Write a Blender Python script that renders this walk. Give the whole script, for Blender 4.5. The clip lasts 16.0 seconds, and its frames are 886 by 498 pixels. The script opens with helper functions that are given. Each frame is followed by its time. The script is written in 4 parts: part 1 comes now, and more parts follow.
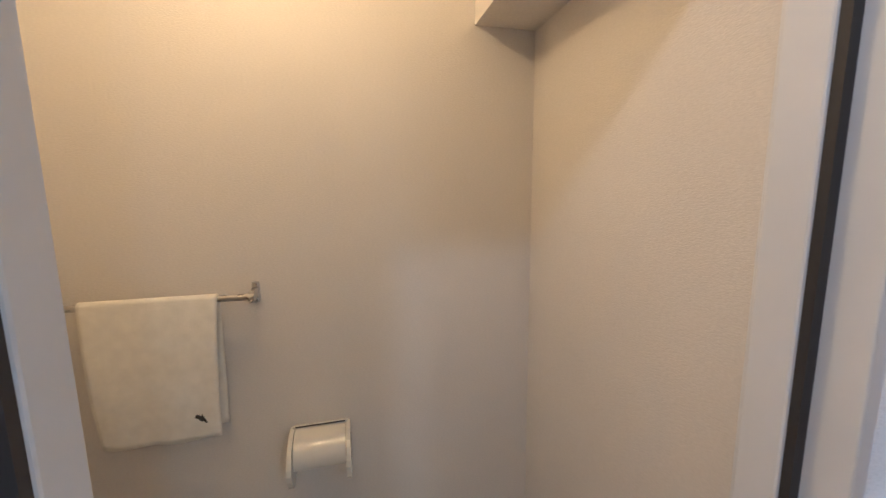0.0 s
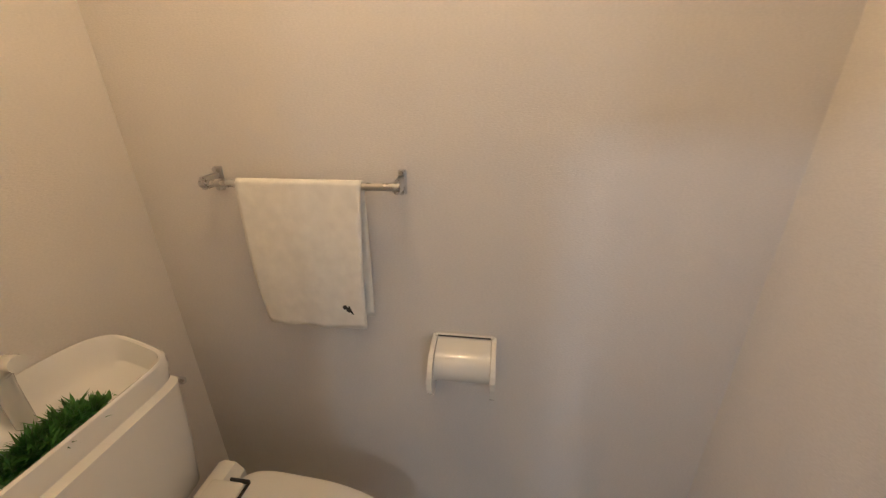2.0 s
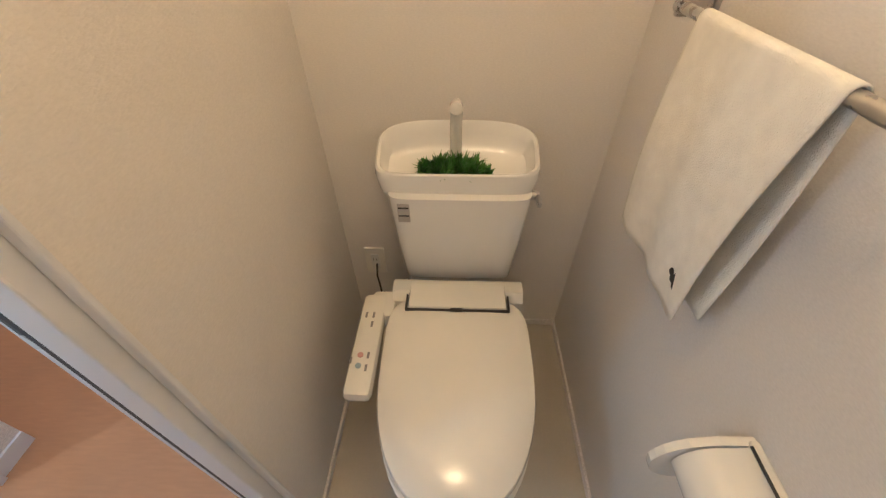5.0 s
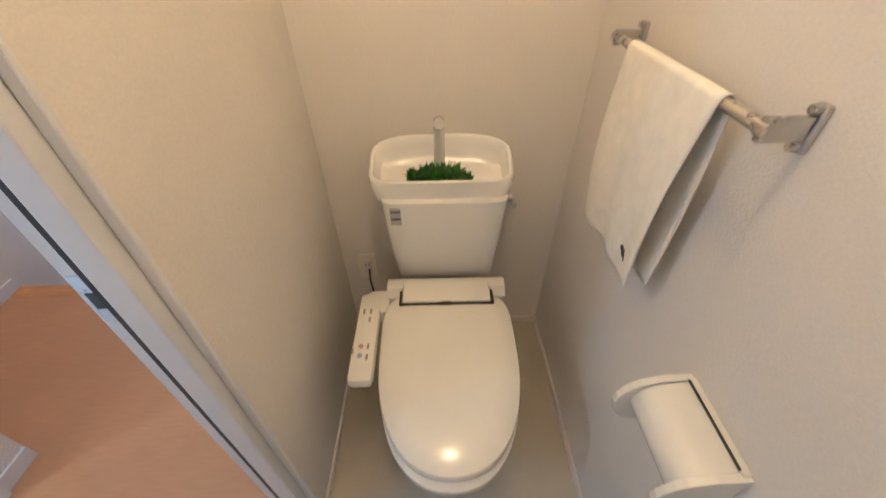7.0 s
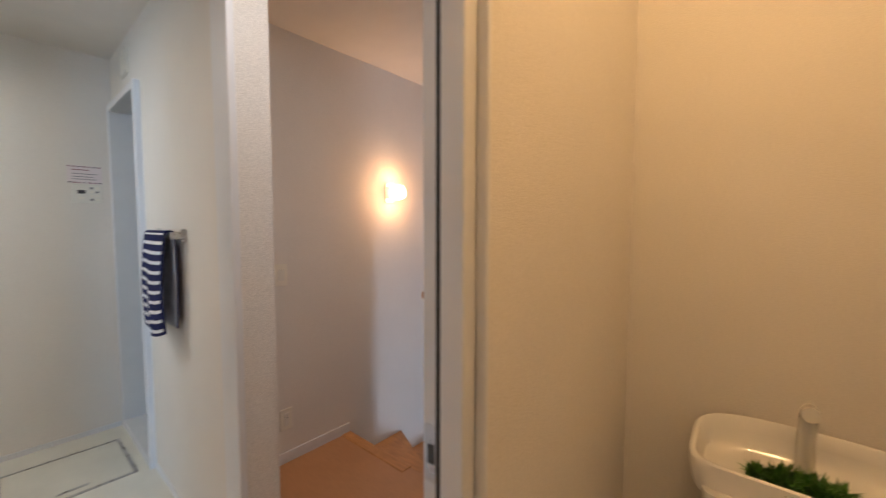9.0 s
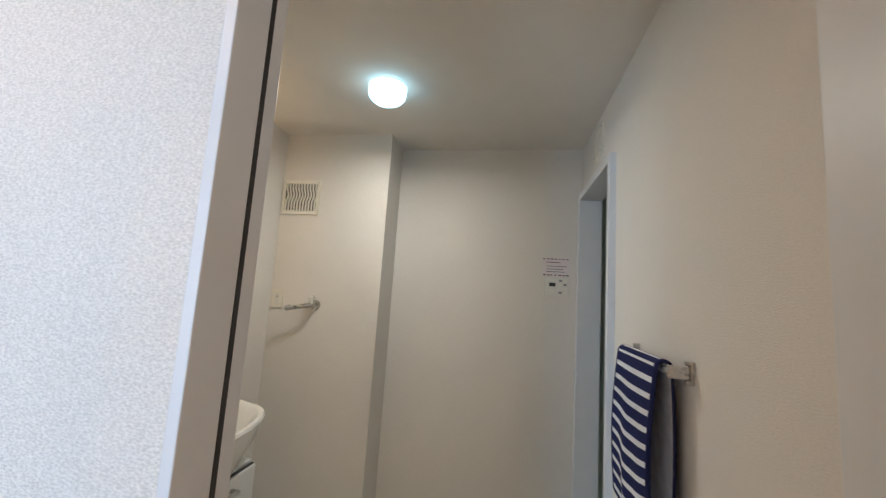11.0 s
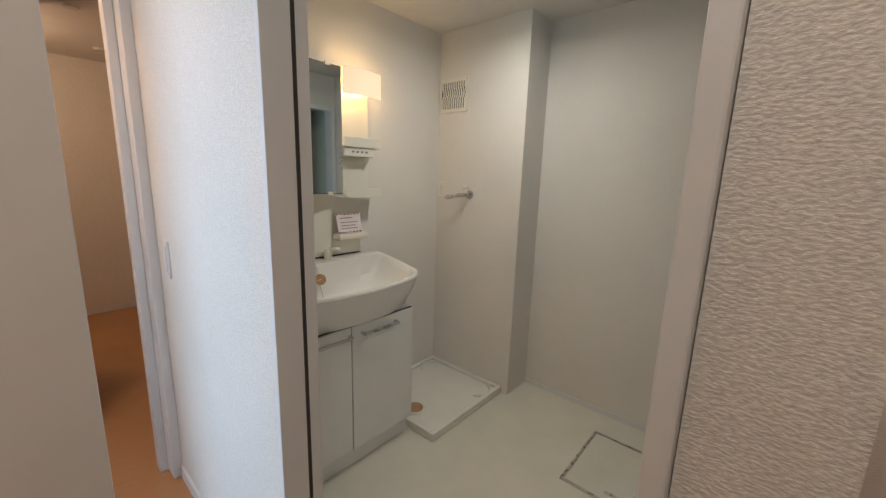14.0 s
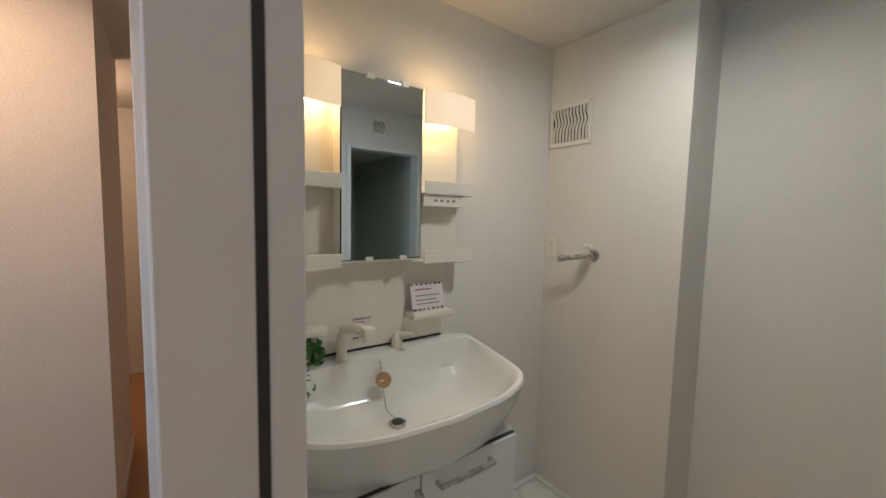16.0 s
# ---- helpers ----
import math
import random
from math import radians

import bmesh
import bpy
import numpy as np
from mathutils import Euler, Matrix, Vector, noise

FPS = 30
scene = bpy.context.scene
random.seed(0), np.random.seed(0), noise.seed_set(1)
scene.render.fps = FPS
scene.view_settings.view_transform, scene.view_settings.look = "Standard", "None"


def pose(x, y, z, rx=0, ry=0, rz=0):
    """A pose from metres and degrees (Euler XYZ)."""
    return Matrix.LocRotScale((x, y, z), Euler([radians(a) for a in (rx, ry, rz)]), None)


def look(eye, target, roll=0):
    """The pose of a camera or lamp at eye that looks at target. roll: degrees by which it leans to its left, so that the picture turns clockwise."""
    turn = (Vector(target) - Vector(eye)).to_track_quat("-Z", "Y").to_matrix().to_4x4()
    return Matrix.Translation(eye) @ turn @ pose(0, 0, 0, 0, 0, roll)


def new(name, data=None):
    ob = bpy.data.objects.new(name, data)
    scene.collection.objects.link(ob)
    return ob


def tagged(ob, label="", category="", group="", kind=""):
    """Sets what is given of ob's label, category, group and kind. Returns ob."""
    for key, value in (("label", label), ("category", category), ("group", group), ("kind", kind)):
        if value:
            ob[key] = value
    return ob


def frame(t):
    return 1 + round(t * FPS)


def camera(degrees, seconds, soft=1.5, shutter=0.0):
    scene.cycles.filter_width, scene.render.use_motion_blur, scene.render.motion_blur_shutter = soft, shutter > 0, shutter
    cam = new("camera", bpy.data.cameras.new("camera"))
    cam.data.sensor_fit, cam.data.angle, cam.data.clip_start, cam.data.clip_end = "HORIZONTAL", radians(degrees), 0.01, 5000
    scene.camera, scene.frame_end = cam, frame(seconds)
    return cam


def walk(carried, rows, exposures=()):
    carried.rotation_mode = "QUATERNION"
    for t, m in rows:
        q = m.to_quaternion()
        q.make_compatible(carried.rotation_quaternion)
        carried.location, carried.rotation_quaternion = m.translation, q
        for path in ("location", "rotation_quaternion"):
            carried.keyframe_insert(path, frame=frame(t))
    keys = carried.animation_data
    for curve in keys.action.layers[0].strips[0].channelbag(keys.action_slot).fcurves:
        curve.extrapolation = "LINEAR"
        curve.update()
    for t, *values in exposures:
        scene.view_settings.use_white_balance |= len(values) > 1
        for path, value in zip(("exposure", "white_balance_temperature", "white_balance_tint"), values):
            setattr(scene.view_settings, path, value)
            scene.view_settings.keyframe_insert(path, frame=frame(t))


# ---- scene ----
cam = camera(98.7, 16.0, soft=1.3, shutter=0.2)
EXPOSURES = [(0, -0.27, 4950, 8), (2.5, 0.05, 5050, 8), (4.7, 0.35, 4850, 6), (7, 0.5, 4750, 6), (8, 0.1, 4750, 6), (8.6, -0.22, 4550, 6), (9, -0.3, 6200, 12), (9.3, -0.38, 6800, 12), (10.2, -0.53, 6450, 10), (12.3, -0.75, 6700, 11), (15.4, -0.76, 6650, 10), (16, -0.88, 6350, 10)]
PATH = [
    (0, (-1.086, -0.932, 1.442), (0.835, -1.408, 1.158), -0.6),
    (0.5, (-1.094, -0.971, 1.437), (0.881, -1.031, 1.128), -0.6),
    (1, (-1.082, -0.974, 1.411), (0.878, -0.896, 1.023), -0.7),
    (1.5, (-0.982, -0.957, 1.393), (0.916, -0.858, 0.769), -0.5),
    (2, (-0.827, -0.894, 1.386), (0.993, -0.629, 0.599), -0.7),
    (2.5, (-0.692, -0.834, 1.386), (0.992, -0.253, 0.477), -1.2),
    (3, (-0.541, -0.812, 1.392), (0.635, 0.466, 0.4), -2.4),
    (3.5, (-0.467, -0.808, 1.389), (0.162, 0.818, 0.409), -2.6),
    (4, (-0.412, -0.895, 1.363), (-0.261, 0.8, 0.313), -0.2),
    (4.5, (-0.389, -0.934, 1.336), (-0.447, 0.651, 0.117), -0.2),
    (4.7, (-0.401, -0.944, 1.33), (-0.477, 0.556, 0.009), -0.7),
    (6.8, (-0.427, -1.074, 1.357), (-0.403, 0.288, -0.108), -0.7),
    (7, (-0.426, -1.086, 1.37), (-0.402, 0.429, 0.064), -0.7),
    (7.5, (-0.42, -1.113, 1.418), (-0.494, 0.729, 0.641), -0.5),
    (7.7, (-0.431, -1.11, 1.446), (-0.614, 0.813, 0.926), -0.2),
    (8, (-0.415, -1.133, 1.462), (-0.849, 0.805, 1.23), -0.1),
    (8.3, (-0.436, -1.109, 1.509), (-0.992, 0.799, 1.286), -0.9),
    (8.6, (-0.44, -1.083, 1.461), (-1.256, 0.741, 1.375), -0.5),
    (9, (-0.5, -1.155, 1.344), (-1.794, 0.365, 1.221), 0.1),
    (9.1, (-0.522, -1.18, 1.343), (-1.906, 0.257, 1.198), 0.1),
    (9.3, (-0.608, -1.174, 1.343), (-2.171, 0.064, 1.176), 0.7),
    (9.7, (-0.78, -1.193, 1.333), (-2.563, -0.295, 1.207), 1.0),
    (10.2, (-1.029, -1.21, 1.389), (-2.97, -0.733, 1.468), 1.9),
    (12.3, (-1.593, -0.717, 1.464), (-3.134, -1.992, 1.426), 2.0),
    (12.5, (-1.566, -0.692, 1.46), (-3.072, -2.0, 1.312), 2.0),
    (13, (-1.437, -0.637, 1.448), (-2.916, -1.949, 1.151), 2.0),
    (13.5, (-1.381, -0.601, 1.456), (-2.859, -1.903, 1.111), 1.9),
    (14, (-1.421, -0.601, 1.455), (-2.903, -1.889, 1.077), 1.8),
    (14.5, (-1.486, -0.662, 1.446), (-2.966, -1.943, 1.034), 1.7),
    (15, (-1.579, -0.727, 1.45), (-2.986, -2.084, 1.027), 1.5),
    (15.5, (-1.665, -0.904, 1.492), (-2.91, -2.437, 1.171), 1.4),
    (16, (-1.829, -1.123, 1.501), (-2.997, -2.738, 1.338), 1.3),
]
walk(cam, [(t, look(eye, target, roll)) for t, eye, target, roll in PATH], EXPOSURES)

# ---- world and lights ----
world = bpy.data.worlds.new("world")
world.use_nodes = True
scene.world = world
sky = world.node_tree.nodes.new("ShaderNodeTexSky")
sky.sky_type, sky.sun_disc = "NISHITA", False
sky.sun_elevation, sky.sun_rotation = radians(40), radians(60)
world.node_tree.links.new(sky.outputs[0], world.node_tree.nodes["Background"].inputs[0])
world.node_tree.nodes["Background"].inputs[1].default_value = 0.1


def lamp(name, kind, at, power, colour, size, target=None, size_y=None):
    data = bpy.data.lights.new(name, kind)
    data.energy, data.color = power, colour
    if kind == "AREA":
        data.shape, data.size, data.size_y = "RECTANGLE", size, size_y or size
    else:
        data.shadow_soft_size = size
    ob = new(name, data)
    ob.matrix_world = look(at, target) if target else Matrix.Translation(at)
    return ob


lamp("toilet_lamp_light", "POINT", (-0.40, -0.72, 2.20), 12, (1.0, 0.585, 0.235), 0.05)
lamp("washroom_lamp_light", "AREA", (-2.97, -1.66, 2.295), 11.5, (1.0, 0.985, 0.91), 0.13, (-2.97, -1.66, 0), 0.13)
lamp("sconce_light", "POINT", (-2.430, 0.65, 1.57), 5.0, (1.0, 0.46, 0.18), 0.03)
lamp("sconce_slot_light", "POINT", (-2.500, 0.65, 1.57), 4.5, (1.0, 0.52, 0.22), 0.012)
lamp("hall_lamp_light", "AREA", (-1.30, -0.60, 2.385), 7.4, (1.0, 0.92, 0.84), 0.05, (-1.30, -0.60, 0))
# added warm fills that brighten the far hall and room; no fixtures modelled
lamp("far_hall_fill", "AREA", (-1.25, -2.84, 2.385), 11, (1.0, 0.64, 0.40), 0.2, (-1.25, -2.84, 0))
lamp("hall_south_fill", "AREA", (-1.15, -2.05, 2.385), 6, (1.0, 0.66, 0.42), 0.12, (-1.15, -2.05, 0))
lamp("far_room_fill", "POINT", (-1.2, -4.6, 2.1), 24, (1.0, 0.66, 0.42), 0.15)
lamp("vanity_light_a", "POINT", (-2.76, -2.41, 1.915), 3.0, (1.0, 0.62, 0.26), 0.03)
lamp("vanity_light_b", "POINT", (-2.21, -2.41, 1.915), 3.0, (1.0, 0.62, 0.26), 0.03)
# daylight from the unseen window assumed off the hall, and from the stair-foot window
lamp("assumed_window_light", "AREA", (1.10, -2.85, 1.40), 123, (0.46, 0.71, 1.0), 1.0, (-1.82, -1.45, 1.25), 1.3)
lamp("lower_window_light", "AREA", (1.38, 0.80, -0.9), 48, (0.66, 0.80, 1.0), 0.6, (-1.0, 0.80, -0.5), 1.2)


# ---- materials ----
def material(name, colour, rough=0.5, metal=0.0, var=0.06, scale=8.0, bump=0.0, bump_scale=(60, 60, 60), grain=0.0, coat=0.0, spec=0.5):
    m = bpy.data.materials.new(name)
    m.use_nodes = True
    nt = m.node_tree
    b = nt.nodes["Principled BSDF"]
    b.inputs["Roughness"].default_value, b.inputs["Metallic"].default_value = rough, metal
    b.inputs["Specular IOR Level"].default_value = spec
    if coat:
        b.inputs["Coat Weight"].default_value, b.inputs["Coat Roughness"].default_value = coat, 0.06
    geo = nt.nodes.new("ShaderNodeNewGeometry")
    n1 = nt.nodes.new("ShaderNodeTexNoise")
    n1.inputs["Scale"].default_value, n1.inputs["Detail"].default_value = scale, 6
    nt.links.new(geo.outputs["Position"], n1.inputs["Vector"])
    ramp = nt.nodes.new("ShaderNodeMapRange")
    ramp.inputs[1].default_value, ramp.inputs[2].default_value = 0.3, 0.7
    ramp.inputs[3].default_value, ramp.inputs[4].default_value = 1 - var, 1 + var
    nt.links.new(n1.outputs[0], ramp.inputs[0])
    mul = nt.nodes.new("ShaderNodeVectorMath")
    mul.operation = "SCALE"
    mul.inputs[0].default_value = colour
    nt.links.new(ramp.outputs[0], mul.inputs["Scale"])
    nt.links.new(mul.outputs[0], b.inputs["Base Color"])
    r2 = nt.nodes.new("ShaderNodeMapRange")
    r2.inputs[3].default_value, r2.inputs[4].default_value = rough * 0.85, min(1, rough * 1.15)
    nt.links.new(n1.outputs[0], r2.inputs[0])
    nt.links.new(r2.outputs[0], b.inputs["Roughness"])
    if bump:
        mp = nt.nodes.new("ShaderNodeVectorMath")
        mp.operation = "MULTIPLY"
        mp.inputs[1].default_value = bump_scale
        nt.links.new(geo.outputs["Position"], mp.inputs[0])
        n2 = nt.nodes.new("ShaderNodeTexNoise")
        n2.inputs["Scale"].default_value, n2.inputs["Detail"].default_value = 1.0, 4
        nt.links.new(mp.outputs[0], n2.inputs["Vector"])
        bp = nt.nodes.new("ShaderNodeBump")
        bp.inputs["Strength"].default_value, bp.inputs["Distance"].default_value = bump, 0.002
        nt.links.new(n2.outputs[0], bp.inputs["Height"])
        nt.links.new(bp.outputs[0], b.inputs["Normal"])
        if grain:
            g = nt.nodes.new("ShaderNodeMapRange")
            g.inputs[1].default_value, g.inputs[2].default_value = 0.3, 0.7
            g.inputs[3].default_value, g.inputs[4].default_value = 1 - grain, 1 + grain
            nt.links.new(n2.outputs[0], g.inputs[0])
            mm = nt.nodes.new("ShaderNodeVectorMath")
            mm.operation = "SCALE"
            nt.links.new(mul.outputs[0], mm.inputs[0])
            nt.links.new(g.outputs[0], mm.inputs["Scale"])
            nt.links.new(mm.outputs[0], b.inputs["Base Color"])
    return m


def glow(name, colour, strength):
    m = bpy.data.materials.new(name)
    m.use_nodes = True
    b = m.node_tree.nodes["Principled BSDF"]
    b.inputs["Base Color"].default_value = (0.8, 0.8, 0.8, 1)
    b.inputs["Emission Color"].default_value = (*colour, 1)
    b.inputs["Emission Strength"].default_value = strength
    return m


WALL = material("wallpaper_woven", (0.74, 0.71, 0.67), 0.85, var=0.025, scale=2.5, bump=1.0, bump_scale=(170, 170, 340), grain=0.15, spec=0.25)
WALLF = material("wallpaper_fine", (0.74, 0.71, 0.67), 0.85, var=0.025, scale=2.5, bump=0.5, bump_scale=(150, 150, 420), grain=0.04, spec=0.25)
CEIL = material("ceiling_paper", (0.72, 0.69, 0.65), 0.9, var=0.02, bump=0.4, bump_scale=(220, 220, 220), spec=0.2)
TRIM = material("white_trim", (0.70, 0.71, 0.73), 0.42, var=0.025, bump=0.06, bump_scale=(30, 30, 6))
GASKET = material("dark_gasket", (0.035, 0.033, 0.035), 0.6)
VINYL = material("pale_vinyl_floor", (0.68, 0.66, 0.58), 0.36, var=0.05, scale=5, bump=0.08, bump_scale=(140, 140, 140), grain=0.02)
VINYLT = material("beige_vinyl_floor", (0.50, 0.46, 0.38), 0.4, var=0.05, scale=5, bump=0.08, bump_scale=(140, 140, 140), grain=0.02)
WOODFLOOR = material("orange_wood_floor", (0.47, 0.25, 0.12), 0.36, var=0.07, scale=3, bump=0.06, bump_scale=(14, 95, 95), grain=0.05)
WOOD = material("honey_wood", (0.50, 0.25, 0.09), 0.4, var=0.12, scale=6, bump=0.12, bump_scale=(10, 120, 120), grain=0.18)
PORCELAIN = material("white_porcelain", (0.81, 0.81, 0.79), 0.12, var=0.015, coat=0.5)
PLASTIC = material("white_plastic", (0.78, 0.77, 0.72), 0.2, var=0.02, coat=0.3)
IVORY = material("ivory_plastic", (0.78, 0.75, 0.67), 0.35, var=0.02)
ENAMEL = material("white_enamel_door", (0.78, 0.79, 0.78), 0.25, var=0.02, coat=0.2)
CHROME = material("satin_steel", (0.55, 0.54, 0.53), 0.28, 1.0, var=0.06, scale=40)
GREY = material("grey_print", (0.25, 0.25, 0.26), 0.5)
# dark parts and print, and the painted shade in gaps and holes
DARK = material("dark_plastic_and_gap_shade", (0.03, 0.03, 0.032), 0.4)
# near-black that paints the shade inside the vent ducts
HOLE = material("duct_shade", (0.06, 0.053, 0.047), 0.8)
TOWEL = material("white_towel", (0.87, 0.85, 0.78), 0.95, var=0.05, scale=30, bump=0.8, bump_scale=(500, 500, 500), spec=0.1)
PAPER = material("white_paper", (0.82, 0.80, 0.76), 0.8, var=0.03, scale=20, bump=0.2, bump_scale=(200, 60, 200))
GRASS = material("green_artificial_grass", (0.05, 0.16, 0.022), 0.5, var=0.5, scale=45)
LABELG = material("pale_grey_sticker", (0.42, 0.41, 0.40), 0.5)
LEAF = material("green_leaf", (0.05, 0.15, 0.03), 0.45, var=0.4, scale=50)
PINK = material("pink_card", (0.74, 0.67, 0.69), 0.6, var=0.04)
RED = material("faded_red_print", (0.52, 0.30, 0.29), 0.5)
MAROON = material("maroon_print", (0.22, 0.07, 0.09), 0.5)
BLUEP = material("faded_blue_print", (0.32, 0.42, 0.50), 0.5)
BATH = material("bath_panel_green", (0.55, 0.61, 0.54), 0.3, var=0.04)
BROWN = material("brown_wood_tag", (0.42, 0.25, 0.13), 0.6, var=0.2, scale=60)
FROST = material("frosted_panel", (0.45, 0.50, 0.54), 0.3, var=0.03)
MIRROR = material("mirror_glass", (0.82, 0.86, 0.84), 0.015, 1.0, var=0.0)
LAMPW = glow("cool_lamp_glass", (0.42, 0.80, 1.0), 5.0)
LAMPH = glow("warm_sconce_glass", (1.0, 0.62, 0.28), 14.0)
SHADE = glow("warm_vanity_shade", (1.0, 0.58, 0.20), 0.95)
BULB = glow("warm_bulb", (1.0, 0.75, 0.4), 6.0)
STRIPE = material("navy_white_towel", (0.02, 0.025, 0.09), 0.95, var=0.1, scale=30, bump=0.8, bump_scale=(450, 450, 450), spec=0.1)
STRIPEW = material("white_stripe", (0.75, 0.76, 0.80), 0.95, var=0.05, scale=30, bump=0.8, bump_scale=(450, 450, 450), spec=0.1)
STRIPEB = material("pale_towel_back", (0.50, 0.52, 0.58), 0.95, var=0.12, scale=30, bump=0.8, bump_scale=(450, 450, 450), spec=0.1)
SCONCE = glow("warm_sconce_cheek", (1.0, 0.58, 0.25), 2.5)


# ---- building helpers ----
def box(bm, x0, x1, y0, y1, z0, z1, bevel=0.0):
    m = Matrix.Translation(((x0 + x1) / 2, (y0 + y1) / 2, (z0 + z1) / 2)) @ Matrix.Diagonal((abs(x1 - x0), abs(y1 - y0), abs(z1 - z0), 1))
    r = bmesh.ops.create_cube(bm, size=1.0, matrix=m)
    if bevel:
        edges = list({e for v in r["verts"] for e in v.link_edges})
        bmesh.ops.bevel(bm, geom=edges, offset=bevel, segments=2, affect="EDGES", profile=0.5)
    return bm


def boxes(*rows, bevel=0.0):
    bm = bmesh.new()
    for row in rows:
        box(bm, *row, bevel=bevel)
    return bm


def rod(bm, a, b, r, r2=None, seg=16):
    a, b = Vector(a), Vector(b)
    q = (b - a).to_track_quat("Z", "Y").to_matrix().to_4x4()
    bmesh.ops.create_cone(bm, cap_ends=True, segments=seg, radius1=r, radius2=r if r2 is None else r2,
                          depth=(b - a).length, matrix=Matrix.Translation((a + b) / 2) @ q)
    return bm


def loft(bm, rings, cap0=True, cap1=True):
    made = [[bm.verts.new(p) for p in ring] for ring in rings]
    n = len(rings[0])
    for r0, r1 in zip(made, made[1:]):
        for i in range(n):
            bm.faces.new((r0[i], r0[(i + 1) % n], r1[(i + 1) % n], r1[i]))
    if cap0:
        bm.faces.new(made[0][::-1])
    if cap1:
        bm.faces.new(made[-1])
    bmesh.ops.recalc_face_normals(bm, faces=bm.faces)
    return bm


def pipe(bm, pts, r, seg=10):
    pts = [Vector(p) for p in pts]
    rings = []
    for i, p in enumerate(pts):
        d = (pts[min(i + 1, len(pts) - 1)] - pts[max(i - 1, 0)]).normalized()
        side = d.orthogonal().normalized() if i == 0 else (side - d * side.dot(d)).normalized()
        up = d.cross(side)
        rings.append([p + side * r * math.cos(t) + up * r * math.sin(t) for t in (2 * math.pi * k / seg for k in range(seg))])
    return loft(bm, rings)


def oval(cx, cy, z, a, front, back, nf=2.2, nb=4.0, count=48):
    """A ring, egg-shaped: half-width a, reach to the front (-y) and to the back (+y)."""
    ring = []
    for k in range(count):
        t = 2 * math.pi * k / count
        c, s = math.cos(t), math.sin(t)
        n = nb if s > 0 else nf
        x = math.copysign(abs(c) ** (2 / n), c) * a
        y = math.copysign(abs(s) ** (2 / n), s) * (back if s > 0 else front)
        ring.append((cx + x, cy + y, z))
    return ring


def obj(name, bm, mat, parent=None, label="", smooth=False, base=None):
    me = bpy.data.meshes.new(name)
    bm.to_mesh(me)
    bm.free()
    me.materials.append(mat)
    if smooth:
        for p in me.polygons:
            p.use_smooth = True
        me.set_sharp_from_angle(angle=radians(38))
    ob = new(name, me)
    if parent:
        ob.parent = parent
    if label:
        ob["label"] = label
    return ob


def part(name, bm, mat, parent, label="", smooth=False):
    return obj(name, bm, mat, parent, label, smooth)


def thing(name, label, category, group=""):
    return tagged(new(name), label, category, group)


def structure(name, bm, mat, label, smooth=False):
    return tagged(obj(name, bm, mat, smooth=smooth), label, name.split("_")[0], kind="structure")


# ---- structure ----
H = 2.40
HD = 2.06
# toilet room
structure("wall_towel_side", boxes((0, 0.12, -1.60, 0.12, 0, H)), WALLF, "off-white woven wallpaper wall behind the towel bar")
structure("wall_tank_side", boxes((-0.90, 0, 0, 0.12, 0, H)), WALLF, "off-white woven wallpaper wall behind the toilet tank")
structure("wall_toilet_front", boxes((-0.90, 0, -1.60, -1.485, 0, H)), WALLF, "off-white woven wallpaper wall facing the toilet")
structure("wall_toilet_door", boxes((-0.882, -0.79, -0.722, 0, 0, H), (-0.882, -0.79, -1.485, -1.350, 0, H), (-0.882, -0.79, -1.350, -0.722, HD, H)), WALLF, "off-white papered wall with the toilet doorway")
structure("wall_hall_east", boxes((-0.90, -0.78, -3.33, -2.50, 0, H), (-0.90, -0.78, -1.70, -1.60, 0, H), (-0.90, -0.78, -2.50, -1.70, 2.05, H)), WALL, "off-white papered hall wall beside the toilet")
# unseen room, added to shape the daylight that reaches the hall wall
structure("wall_daylit_room", boxes((1.15, 1.27, -3.34, -1.60, 0, 0.70), (1.15, 1.27, -3.34, -1.60, 2.1, H), (1.15, 1.27, -2.30, -1.60, 0.70, 2.1), (0.12, 1.15, -1.72, -1.60, 0, H)), WALL, "assumed papered walls of the unseen daylit room off the hall")
# washroom
structure("wall_panel_side", boxes((-3.88, -3.757, -2.61, -0.535, 0, H)), WALLF, "off-white wall with the bath control panel")
structure("wall_vanity_side", boxes((-3.757, -1.93, -2.61, -2.49, 0, H)), WALLF, "off-white wall behind the vanity unit")
structure("wall_pillar", boxes((-3.757, -3.51, -2.49, -1.80, 0, H)), WALLF, "boxed-out wall pillar beside the washing machine pan")
structure("wall_washroom_towel", boxes((-3.03, -1.86, -0.634, -0.522, 0, H), (-3.757, -3.03, -0.634, -0.535, 2.09, H), (-3.757, -3.725, -0.634, -0.535, 0, 2.09)), WALLF, "off-white wall with striped towel bar and bathroom doorway")
structure("wall_hall_west", boxes((-1.93, -1.822, -2.61, -1.50, 0, H), (-1.93, -1.822, -2.72, -2.61, 0, H), (-1.93, -1.822, -1.50, -0.642, 2.20, H)), WALL, "white papered hall wall beside the washroom doorway")
structure("wall_washroom_end", boxes((-1.86, -1.822, -0.640, -0.522, 0, H)), WALL, "woven wallpaper wall end beside the washroom doorway")
# bathroom shell
structure("wall_bath", boxes((-3.88, -3.80, -0.535, 1.1, 0, H), (-3.80, -2.66, 1.0, 1.1, 0, H), (-2.75, -2.66, -0.535, 1.0, 0, H), (-3.80, -2.75, -0.535, 1.0, -0.02, 0.02), (-3.80, -2.75, -0.535, 1.0, 2.15, 2.2)), BATH, "grey-green moulded bathroom wall panels")
